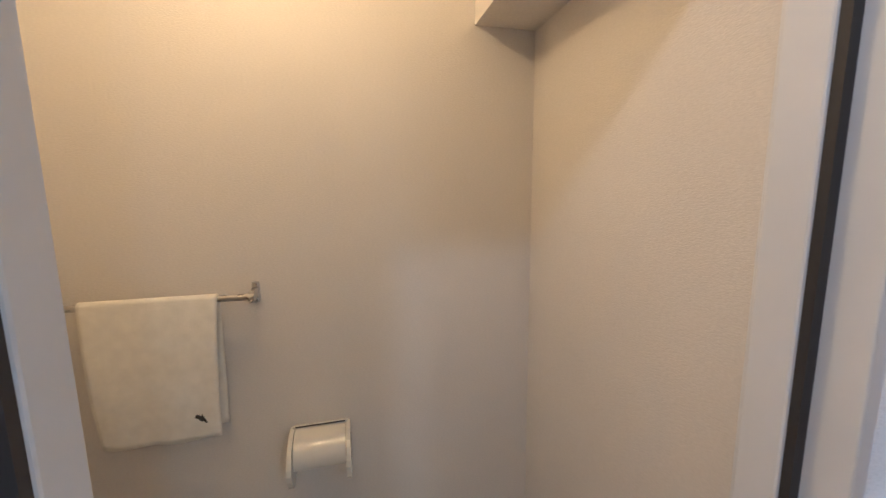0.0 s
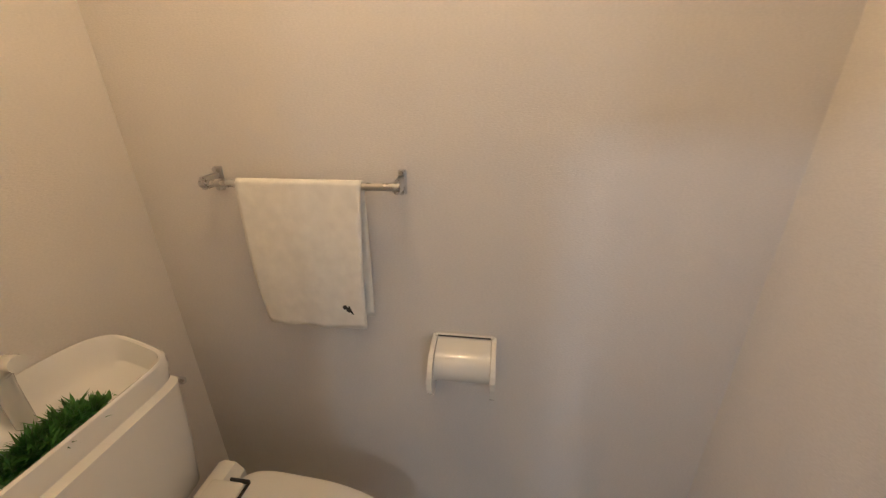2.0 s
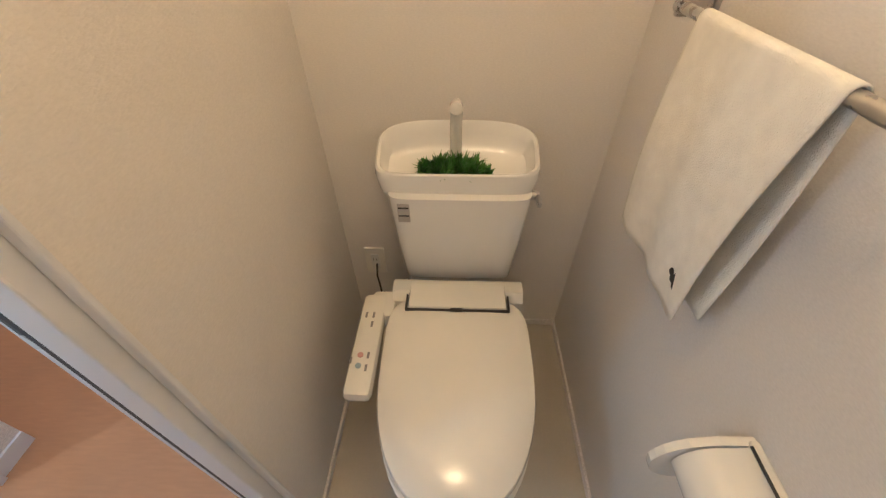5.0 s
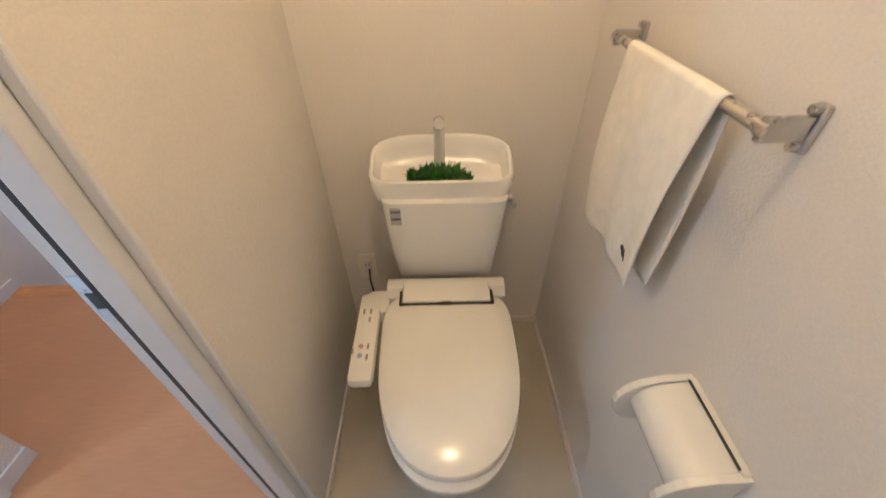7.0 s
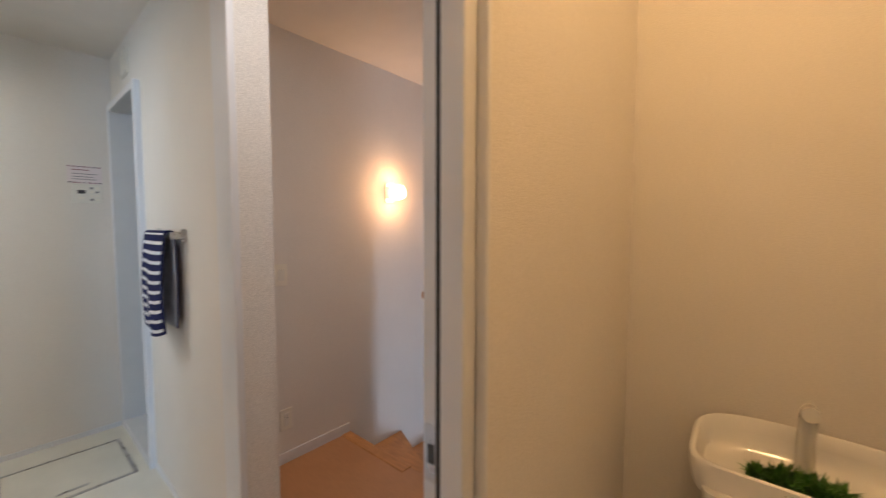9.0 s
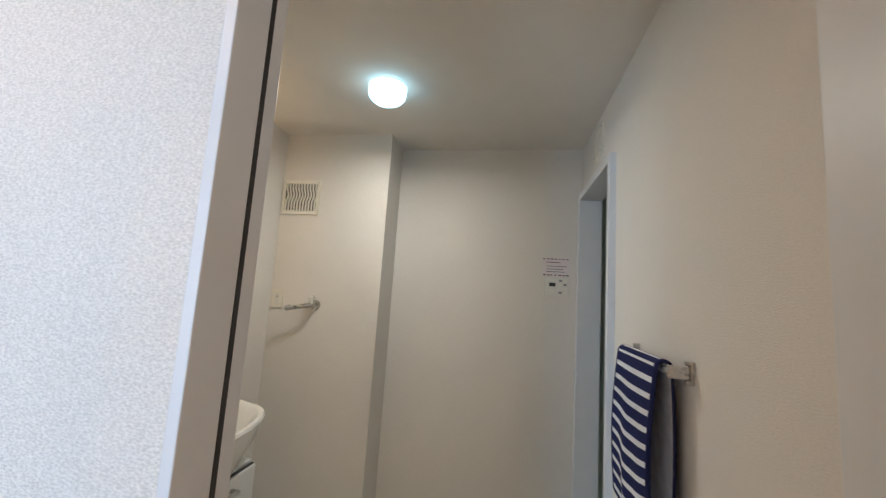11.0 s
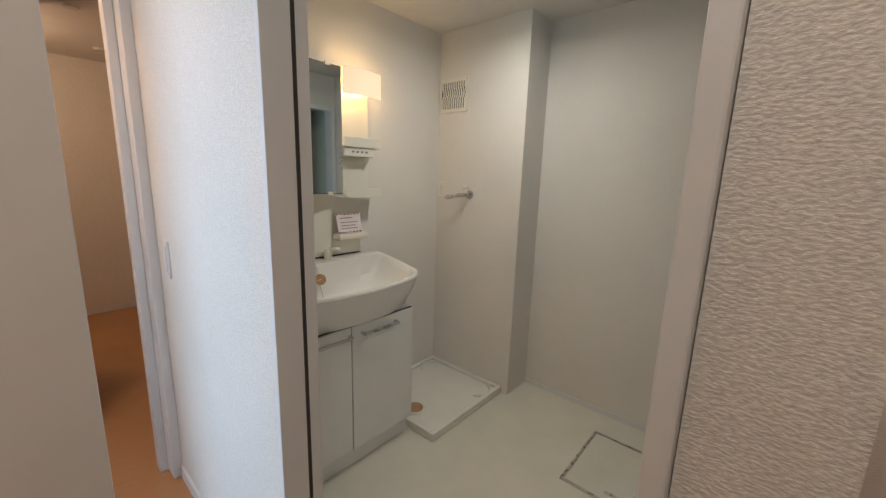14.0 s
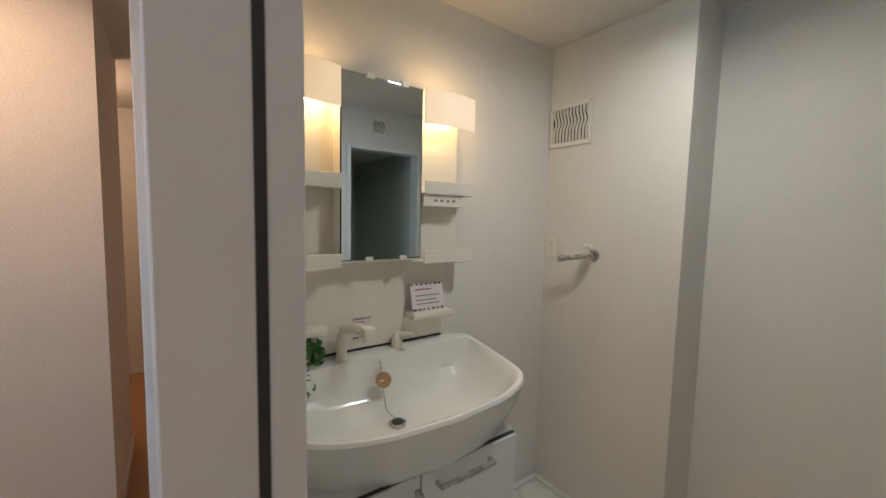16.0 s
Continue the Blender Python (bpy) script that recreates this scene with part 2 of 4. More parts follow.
# stair hall
structure("wall_sconce", boxes((-2.65, -2.53, -0.535, 1.27, -2.6, H)), WALLF, "papered stair wall carrying the lit sconce")
structure("wall_stair_north", boxes((-2.53, 1.5, 1.15, 1.27, -2.6, H)), WALLF, "papered wall along the stairwell")
structure("wall_stair_east", boxes((1.40, 1.5, 0.12, 1.15, -2.6, -1.5), (1.40, 1.5, 0.12, 1.15, -0.3, H), (1.40, 1.5, 0.12, 0.46, -1.5, -0.3)), WALL, "papered wall around the stair window")
structure("wall_landing", boxes((0.0, 1.4, 0.12, 0.24, 0, H)), WALL, "papered wall along the landing")
structure("wall_well", boxes((-1.95, 1.40, 0.36, 0.44, -2.6, -0.2)), WALL, "papered wall under the landing edge")
structure("half_wall", boxes((-1.96, 0.6, 0.44, 0.54, -2.6, 0.925)), WALLF, "papered half wall guarding the stairwell")
structure("trim_half_wall_cap", boxes((-2.0, 0.6, 0.415, 0.565, 0.925, 0.965), bevel=0.006), WOOD, "honey wood cap on the half wall")
structure("trim_half_wall_post", boxes((-1.99, -1.95, 0.43, 0.55, -0.9, 0.925), bevel=0.003), WOOD, "honey wood trim on the end of the half wall")
# far hall and room
structure("wall_far_hall", boxes((-1.60, -0.78, -3.46, -3.33, 0, H), (-1.60, -1.48, -4.2, -3.46, 0, H)), WALL, "papered wall at the end of the hall")
structure("wall_far_room", boxes((-2.85, -2.73, -5.55, -2.61, 0, H), (-2.73, -1.93, -2.72, -2.61, 0, H), (-2.85, 0.6, -5.67, -5.55, 0, H), (0.5, 0.6, -5.55, -3.34, 0, H), (-0.78, 1.27, -3.47, -3.34, 0, H)), WALL, "papered walls of the far room")
# ceilings and floors
structure("ceiling", boxes((-3.88, 1.5, -5.67, 1.27, H, H + 0.12)), CEIL, "off-white papered ceiling")
structure("floor_toilet", boxes((-0.84, 0, -1.485, 0, -0.12, 0.0)), VINYLT, "pale cream vinyl toilet floor")
structure("floor_washroom", boxes((-3.757, -1.88, -2.49, -0.632, -0.12, 0.0)), VINYL, "pale cream vinyl washroom floor")
structure("floor_hall", boxes((-2.73, -1.88, -5.55, -2.66, -0.12, 0.0), (-1.88, -0.84, -5.55, 0.28, -0.12, 0.0), (-2.53, -1.88, -0.535, 0.28, -0.12, 0.0), (-0.84, 1.27, -5.55, -1.60, -0.12, 0.0), (-0.84, 1.40, 0.12, 0.44, -0.12, 0.0), (-1.88, -0.84, 0.28, 0.44, -0.12, 0.0)), WOODFLOOR, "warm orange-brown wood hall floor")
structure("floor_lower", boxes((-2.65, 1.5, 0.2, 1.27, -2.7, -2.6)), WOODFLOOR, "wood floor at the stair foot")
structure("soffit", boxes((-0.79, 0, -1.485, -1.30, 1.91, H)), WALLF, "papered boxed soffit above the toilet front wall")

# stair treads
stair = thing("staircase", "orange wood staircase turning down beside the half wall", "stairs")
stair["kind"] = "structure"
part("tread", boxes((-2.53, -1.96, 0.22, 0.29, -0.03, 0.004), bevel=0.004), WOOD, stair, "rounded wooden landing edge")
pivot = Vector((-1.98, 0.50, 0))
for k, (a, b, c) in enumerate([((-2.53, 0.26), (-2.53, 0.75), None), ((-2.53, 0.70), (-2.53, 1.15), (-2.36, 1.15)), ((-2.40, 1.15), (-1.94, 1.15), None)]):
    bm = bmesh.new()
    z = -0.19 * (k + 1)
    pts = [(pivot.x, pivot.y), a, b] + ([c] if c else [])
    loft(bm, [[(x, y, z - 0.035) for x, y in pts], [(x, y, z) for x, y in pts]])
    part("tread", bm, WOOD, stair)
    bm = bmesh.new()
    loft(bm, [[(x, y, z - 0.19) for x, y in pts], [(x, y, z - 0.036) for x, y in pts]])
    part("riser", bm, WOOD, stair)
for k in range(9):
    z, x = -0.19 * (k + 4), -1.95 + 0.23 * k
    part("tread", boxes((x - 0.02, x + 0.24, 0.54, 1.15, z - 0.035, z), bevel=0.004), WOOD, stair)
    part("riser", boxes((x, x + 0.02, 0.54, 1.15, z - 0.19, z - 0.036)), WOOD, stair)

# baseboards
structure("baseboard_toilet", boxes((-0.008, 0, -1.485, 0, 0, 0.03), (-0.782, -0.008, -0.008, 0, 0, 0.03), (-0.79, -0.782, -0.720, -0.012, 0, 0.03), bevel=0.001), WALL, "low white toilet baseboard")
structure("baseboard_hall", boxes((-1.822, -1.812, -2.55, -1.51, 0, 0.06), (-1.61, -0.90, -3.33, -3.32, 0, 0.06), (-1.61, -1.60, -4.2, -3.33, 0, 0.06), (-2.53, -2.52, -0.535, 0.28, 0, 0.06), (-2.52, -1.87, -0.535, -0.525, 0, 0.06), (-2.73, 0.5, -5.55, -5.54, 0, 0.06), (-1.822, -1.813, -0.638, -0.524, 0, 0.06)), TRIM, "low white hall baseboard")
structure("baseboard_washroom", boxes((-3.757, -3.749, -1.80, -0.665, 0, 0.03), (-3.02, -1.94, -0.642, -0.634, 0, 0.03)), TRIM, "thin white washroom baseboard")


# ---- door frames ----
def toilet_frame():
    d = thing("door_1", "white toilet door frame with dark rubber gasket", "door frame")
    d["kind"] = "structure"
    for s, stop, rebate, edge in ((1, -0.757, -0.743, -0.731), (-1, -1.318, -1.332, -1.341)):
        back = -0.722 if s > 0 else -1.350
        part("jamb", boxes((-0.890, -0.8455, min(rebate, back), max(rebate, back), 0, HD), bevel=0.002), TRIM, d)
        part("door_stop", boxes((-0.845, -0.803, min(stop, back), max(stop, back), 0, HD), bevel=0.003), TRIM, d)
        part("casing", boxes((-0.8025, -0.784, min(edge, back), max(edge, back), 0, HD + 0.03), bevel=0.003), TRIM, d)
        part("gasket", boxes((-0.854, -0.8455, min(stop + s * 0.002, rebate), max(stop + s * 0.002, rebate), 0, HD)), GASKET, d, "dark rubber gasket")
    part("head", boxes((-0.890, -0.785, -1.350, -0.722, HD - 0.022, HD)), TRIM, d)
    part("strike_plate", boxes((-0.886, -0.860, -0.7445, -0.7428, 0.955, 1.045), bevel=0.0008), CHROME, d, "steel strike plate")
    # dark block on the plate paints the shaded latch opening
    part("latch_hole", boxes((-0.879, -0.866, -0.7455, -0.7444, 0.985, 1.015)), DARK, d)


toilet_frame()
leaf = tagged(new("toilet_door"), "plain white toilet door standing open into the hall", "door")
bm = boxes((-0.565, 0, -0.0165, 0.0165, 0.012, HD - 0.03), bevel=0.002)
bm.transform(pose(-0.92, -1.352, 0, 0, 0, 6.5))
part("panel", bm, TRIM, leaf)
for z in (0.25, 1.05, 1.80):
    bm = bmesh.new()
    rod(bm, (-0.918, -1.335, z - 0.045), (-0.918, -1.335, z + 0.045), 0.006)
    part("hinge", bm, CHROME, leaf, "small steel hinge", smooth=True)
frame_wash = thing("door_2", "white washroom door frame with dark gasket slot", "door frame")
frame_wash["kind"] = "structure"
part("jamb", boxes((-1.932, -1.817, -1.502, -1.482, 0, 2.20), bevel=0.002), TRIM, frame_wash)
part("gasket", boxes((-1.899, -1.889, -1.483, -1.4805, 0, 2.20)), GASKET, frame_wash, "dark gasket slot")
part("jamb", boxes((-1.932, -1.800, -0.665, -0.641, 0, 2.20), bevel=0.003), TRIM, frame_wash)
part("head", boxes((-1.932, -1.805, -1.482, -0.665, 2.18, 2.20)), TRIM, frame_wash)
frame_hall = thing("door_3", "white stepped door frame across the hall", "door frame")
frame_hall["kind"] = "structure"
part("jamb", boxes((-1.822, -1.785, -2.72, -2.56, 0, 2.20), bevel=0.003), TRIM, frame_hall)
part("door_stop", boxes((-1.785, -1.752, -2.72, -2.65, 0, 2.20), bevel=0.003), TRIM, frame_hall)
part("head", boxes((-1.81, -0.90, -2.72, -2.58, 2.20, 2.23), bevel=0.003), TRIM, frame_hall)
part("head_panel", boxes((-1.81, -0.90, -2.70, -2.60, 2.23, H)), WALL, frame_hall)
frame_bath = thing("door_4", "white bathroom door frame with an open frosted folding door", "door frame")
frame_bath["kind"] = "structure"
part("jamb", boxes((-3.06, -3.025, -0.663, -0.53, 0, 2.10), bevel=0.003), TRIM, frame_bath)
part("jamb", boxes((-3.735, -3.70, -0.663, -0.53, 0, 2.10), bevel=0.003), TRIM, frame_bath)
part("head", boxes((-3.70, -3.06, -0.663, -0.53, 2.06, 2.10), bevel=0.003), TRIM, frame_bath)
part("sill", boxes((-3.70, -3.06, -0.663, -0.53, 0, 0.05), bevel=0.003), TRIM, frame_bath)
part("door_leaf", boxes((-3.10, -3.075, -0.52, 0.05, 0.06, 2.04), bevel=0.004), FROST, frame_bath, "grey frosted door leaf")
# unseen window of the assumed daylit room
win = thing("window_1", "assumed white window frame of the unseen daylit room", "window")
win["kind"] = "structure"
part("window_frame", boxes((1.18, 1.24, -3.34, -3.30, 0.70, 2.1), (1.18, 1.24, -2.34, -2.30, 0.70, 2.1), (1.18, 1.24, -3.30, -2.34, 0.70, 0.74), (1.18, 1.24, -3.30, -2.34, 2.06, 2.1)), TRIM, win)


# ---- toilet ----
def toilet():
    t = thing("toilet", "white porcelain washlet toilet with hand-wash tank, lid closed", "toilet")
    cx = -0.405
    bm = bmesh.new()
    rings = [oval(cx, -0.42, z, a, f, b, 2.2, 3.5) for z, a, f, b in
             ((0.0, 0.105, 0.22, 0.30), (0.03, 0.10, 0.21, 0.30), (0.12, 0.10, 0.20, 0.29), (0.22, 0.125, 0.26, 0.28), (0.31, 0.165, 0.33, 0.26), (0.37, 0.182, 0.355, 0.24), (0.385, 0.178, 0.35, 0.235))]
    part("bowl", loft(bm, rings), PORCELAIN, t, smooth=True)
    bm = bmesh.new()
    rings = [oval(cx, -0.46, z, a, f, b, 2.3, 5) for z, a, f, b in ((0.388, 0.180, 0.325, 0.16), (0.392, 0.192, 0.340, 0.17), (0.408, 0.192, 0.340, 0.17), (0.412, 0.186, 0.332, 0.165))]
    part("seat", loft(bm, rings), PLASTIC, t, smooth=True)
    # lid: domed, slightly thicker at the hinge
    bm = bmesh.new()
    rings = []
    for z, k in ((0.415, 0.975), (0.420, 0.995), (0.434, 1.0), (0.444, 0.985), (0.450, 0.93), (0.455, 0.75), (0.458, 0.45), (0.459, 0.12)):
        ring = oval(cx, -0.46, z, 0.193 * k, 0.325 * k, 0.19 * k, 2.3, 5)
        rings.append([(x, y, zz + 0.085 * max(0, y + 0.72)) for x, y, zz in ring])
    part("lid", loft(bm, rings), PLASTIC, t, "glossy closed lid", smooth=True)
    bm = bmesh.new()
    rings = [[(x, y, z) for y, z in ((-0.205, 0.39), (-0.205, 0.485), (-0.225, 0.497), (-0.255, 0.495), (-0.275, 0.470), (-0.275, 0.40))] for x in (cx - 0.186, cx - 0.183, cx + 0.183, cx + 0.186)]
    part("hinge_housing", loft(bm, rings), PLASTIC, t, smooth=True)
    part("hinge_cover", boxes((cx - 0.137, cx + 0.137, -0.318, -0.225, 0.458, 0.5015), bevel=0.012), PLASTIC, t, smooth=True)
    # dark strips paint the shade in the gaps round the hinge cover
    part("hinge_gap_shade", boxes((cx - 0.143, cx - 0.138, -0.322, -0.272, 0.45, 0.4985), (cx + 0.138, cx + 0.143, -0.322, -0.272, 0.45, 0.4985), (cx - 0.143, cx + 0.143, -0.3225, -0.3185, 0.455, 0.4955)), DARK, t)
    part("sensor_window", boxes((cx - 0.02, cx + 0.015, -0.3245, -0.316, 0.488, 0.4985), bevel=0.002), DARK, t, "dark sensor window")
    # control arm
    arm = part("control_panel", boxes((-0.676, -0.606, -0.562, -0.250, 0.432, 0.474), bevel=0.016), PLASTIC, t, "white side control panel", smooth=True)
    part("panel_bridge", boxes((-0.655, -0.580, -0.330, -0.232, 0.405, 0.470), bevel=0.018), PLASTIC, t, smooth=True)
    for x, y, r, m in ((-0.648, -0.455, 0.0075, RED), (-0.648, -0.485, 0.0075, BLUEP)):
        bm = bmesh.new()
        rod(bm, (x, y, 0.472), (x, y, 0.4760), r)
        part("button", bm, m, arm)
    for x, y in ((-0.655, -0.33), (-0.635, -0.33), (-0.635, -0.36), (-0.628, -0.455), (-0.628, -0.49), (-0.670, -0.47)):
        part("button_mark", boxes((x - 0.003, x + 0.003, y - 0.009, y + 0.009, 0.4735, 0.4752)), GREY, arm)
    # tank
    bm = bmesh.new()
    rings = [oval(cx, -0.10, z, a, f, b, 8, 8) for z, a, f, b in ((0.455, 0.150, 0.07, 0.08), (0.475, 0.158, 0.085, 0.085), (0.60, 0.170, 0.092, 0.09), (0.765, 0.183, 0.098, 0.092), (0.772, 0.183, 0.098, 0.092))]
    part("tank", loft(bm, rings), PORCELAIN, t, smooth=True)
    bm = bmesh.new()
    spec = ((0.750, 0.186, 0.100), (0.765, 0.192, 0.106), (0.806, 0.199, 0.110), (0.825, 0.197, 0.109), (0.829, 0.192, 0.104), (0.825, 0.186, 0.098), (0.800, 0.180, 0.092), (0.775, 0.172, 0.084), (0.765, 0.15, 0.06))
    rings = []
    for z, a, f in spec:
        ring = oval(cx - 0.008, -0.085, z, a + 0.007, f * 0.82, f * 0.74, 7, 3.0)
        rings.append([(x, y, zz + 0.058 * max(0, (y + 0.17) / 0.15)) for x, y, zz in ring])
    part("tank_basin", loft(bm, rings), PORCELAIN, t, "hand-wash basin lid on the tank", smooth=True)
    bm = bmesh.new()
    pipe(bm, [(cx - 0.012, -0.045, 0.79), (cx - 0.012, -0.045, 0.90), (cx - 0.012, -0.052, 0.935), (cx - 0.012, -0.085, 0.962), (cx - 0.012, -0.105, 0.962)], 0.0155, 16)
    rod(bm, (cx - 0.012, -0.045, 0.795), (cx - 0.012, -0.045, 0.815), 0.024, 0.018)
    part("spout", bm, PLASTIC, t, "white hand-wash spout", smooth=True)
    bm = bmesh.new()
    rod(bm, (-0.225, -0.12, 0.735), (-0.196, -0.12, 0.735), 0.013)
    box(bm, -0.204, -0.192, -0.165, -0.108, 0.726, 0.744, bevel=0.004)
    part("flush_lever", bm, CHROME, t, "small chrome flush lever")
    st = part("sticker", boxes((-0.562, -0.531, -0.198, -0.1955, 0.70, 0.757)), LABELG, t, "pale grey printed sticker")
    for z in (0.7435, 0.7190):
        part("print_line", boxes((-0.560, -0.533, -0.1992, -0.1981, z, z + 0.004)), DARK, st)
    bm = bmesh.new()
    pipe(bm, [(-0.62, -0.02, 0.14), (-0.60, -0.04, 0.20), (-0.57, -0.06, 0.35), (-0.53, -0.09, 0.46)], 0.007, 8)
    part("supply_hose", bm, CHROME, t, smooth=True)


toilet()


def grass_clump():
    rng = random.Random(4)
    g = thing("artificial_grass", "dark green artificial grass lying in the tank basin", "fake plant")
    bm = bmesh.new()
    for tuft in range(34):
        a, q = rng.uniform(0, 2 * math.pi), math.sqrt(rng.random())
        c = Vector((-0.424 + 0.088 * q * math.cos(a), -0.108 + 0.033 * q * math.sin(a), 0.796))
        tall = rng.uniform(0.030, 0.058) * (1.1 - 0.35 * q)
        for k in range(46):
            p = c + Vector((rng.gauss(0, 0.006), rng.gauss(0, 0.005), 0))
            turn, spread = rng.uniform(0, 2 * math.pi), abs(rng.gauss(0, 0.55))
            h = tall * rng.uniform(0.55, 1.1)
            lean = Vector((math.cos(turn) * math.sin(spread), math.sin(turn) * math.sin(spread), math.cos(spread))) * h
            side = Vector((-math.sin(turn + 0.6), math.cos(turn + 0.6), 0)) * rng.uniform(0.0022, 0.0042)
            mid = p + lean * 0.6
            tip = p + lean + Vector((lean.x * 0.3, lean.y * 0.3, -0.004))
            va, vb, vc, vd, ve = (bm.verts.new(v) for v in (p - side, p + side, mid + side, mid - side, tip))
            bm.faces.new((va, vb, vc, vd))
            bm.faces.new((vd, vc, ve))
    ob = part("grass_blades", bm, GRASS, g)
    ob["kind"] = "stuff"
    part("grass_mat", boxes((-0.515, -0.335, -0.142, -0.075, 0.772, 0.797), bevel=0.003), GRASS, g)


grass_clump()


# ---- cloths and bars ----
def drape(name, along, a0, a1, wall, out, top, front_len, back_len, r, mats, parent, stripes=0, sag=0.02, seed=1, flare=0.0):
    """A cloth folded over a bar. along: 'x' or 'y'; wall: the wall's plane; out: the sign of the way off it."""
    rng = random.Random(seed)
    nu, profile = 26, []
    nf, nb, nr = (31, 29, 8) if stripes else (22, 22, 8)
    for k in range(nf + 1):
        profile.append((r + 0.012 * math.sin(math.pi * k / nf), -front_len * (1 - k / nf)))
    for k in range(1, nr):
        t = math.pi * k / nr
        profile.append((r * math.cos(t), r * math.sin(t)))
    for k in range(nb + 1):
        profile.append((-r - 0.006 * math.sin(math.pi * k / nb), -back_len * k / nb))
    bm = bmesh.new()
    grid = []
    ph = rng.uniform(0, 6)
    for i in range(nu + 1):
        u = i / nu
        row = []
        for j, (o, z) in enumerate(profile):
            depth = max(0, -z) / front_len
            w = (0.006 * math.sin(u * 7 + ph) + 0.004 * math.sin(u * 15 + ph * 2)) * depth * (1.0 if o > 0 else -0.4)
            slant = -sag * math.sin(u * math.pi) * depth if o > 0 else 0.3 * sag * u * depth
            s = a0 + (a1 - a0) * (u + (0.5 - u) * 0.10 * depth * (1 if o > 0 else 0.4))
            off = wall + out * (top[0] + o + w + (flare * depth if o > 0 else -0.2 * flare * depth))
            zz = top[1] + z + slant
            row.append(bm.verts.new((s, off, zz) if along == "x" else (off, s, zz)))
        grid.append(row)
    for i in range(nu):
        for j in range(len(profile) - 1):
            f = bm.faces.new((grid[i][j], grid[i + 1][j], grid[i + 1][j + 1], grid[i][j + 1]))
            f.smooth = True
            if stripes:
                f.material_index = (j % 3 == 1) and not (i == 0 or i == nu - 1)
    ob = part(name, bm, mats[0], parent)
    for m in mats[1:]:
        ob.data.materials.append(m)
    sol = ob.modifiers.new("thick", "SOLIDIFY")
    sol.thickness, sol.offset, sol.material_offset = (0.008, 0, 2) if stripes else (0.003, 0, 0)
    return ob


def towel_bar(label, along, a0, a1, wall, out, z, reach):
    t = thing("towel_bar", label, "towel bar")

    def put(s, o, zz):
        return (s, wall + out * o, zz) if along == "x" else (wall + out * o, s, zz)
    bm = bmesh.new()
    rod(bm, put(a0, reach, z), put(a1, reach, z), 0.0085)
    part("bar", bm, CHROME, t, smooth=True)
    for s in (a0, a1):
        p, q = put(s - 0.009, 0, z - 0.028), put(s + 0.009, 0.010, z + 0.028)
        br = part("bracket", boxes((p[0], q[0], p[1], q[1], p[2], q[2]), bevel=0.003), CHROME, t)
        for dz in (-0.022, 0.022):
            bm = bmesh.new()
            rod(bm, put(s, 0.006, z + dz), put(s, 0.019, z + dz), 0.0065, 0.0055, 14)
            part("screw_cap", bm, CHROME, br, smooth=True)
        p, q = put(s - 0.006, 0.010, z - 0.015), put(s + 0.006, reach + 0.008, z + 0.015)
        part("arm", boxes((p[0], q[0], p[1], q[1], p[2], q[2]), bevel=0.003), CHROME, br)
        bm = bmesh.new()
        rod(bm, put(s - 0.008, reach, z), put(s + 0.008, reach, z), 0.0115)
        part("collar", bm, CHROME, br, smooth=True)
    return t


towel_bar("satin steel towel bar on the toilet wall", "y", -0.685, -0.236, 0.0, -1, 1.190, 0.056)
tw = thing("hand_towel", "white cotton hand towel folded over the steel bar", "towel")
drape("cloth", "y", -0.608, -0.318, 0.0, -1, (0.056, 1.192), 0.355, 0.34, 0.010, [TOWEL], tw, sag=0.012)
emb = bmesh.new()
for dy, dz, r in ((0, 0, 0.009), (0.010, 0.006, 0.007), (-0.010, -0.006, 0.008), (-0.004, 0.009, 0.006)):
    rod(emb, (-0.064, -0.553 + dy, 0.889 + dz), (-0.0765, -0.553 + dy, 0.889 + dz), r * 0.85, seg=10)
part("embroidery", emb, DARK, tw, "small dark embroidered motif")

towel_bar("satin steel towel bar inside the washroom", "x", -2.74, -2.37, -0.634, -1, 1.300, 0.050)
tw2 = thing("striped_towel", "navy and white striped towel over the washroom bar", "towel")
drape("cloth", "x", -2.725, -2.405, -0.634, -1, (0.050, 1.302), 0.42, 0.41, 0.017, [STRIPE, STRIPEW, STRIPEB, STRIPEB], tw2, stripes=1, sag=0.03, seed=5, flare=0.014)


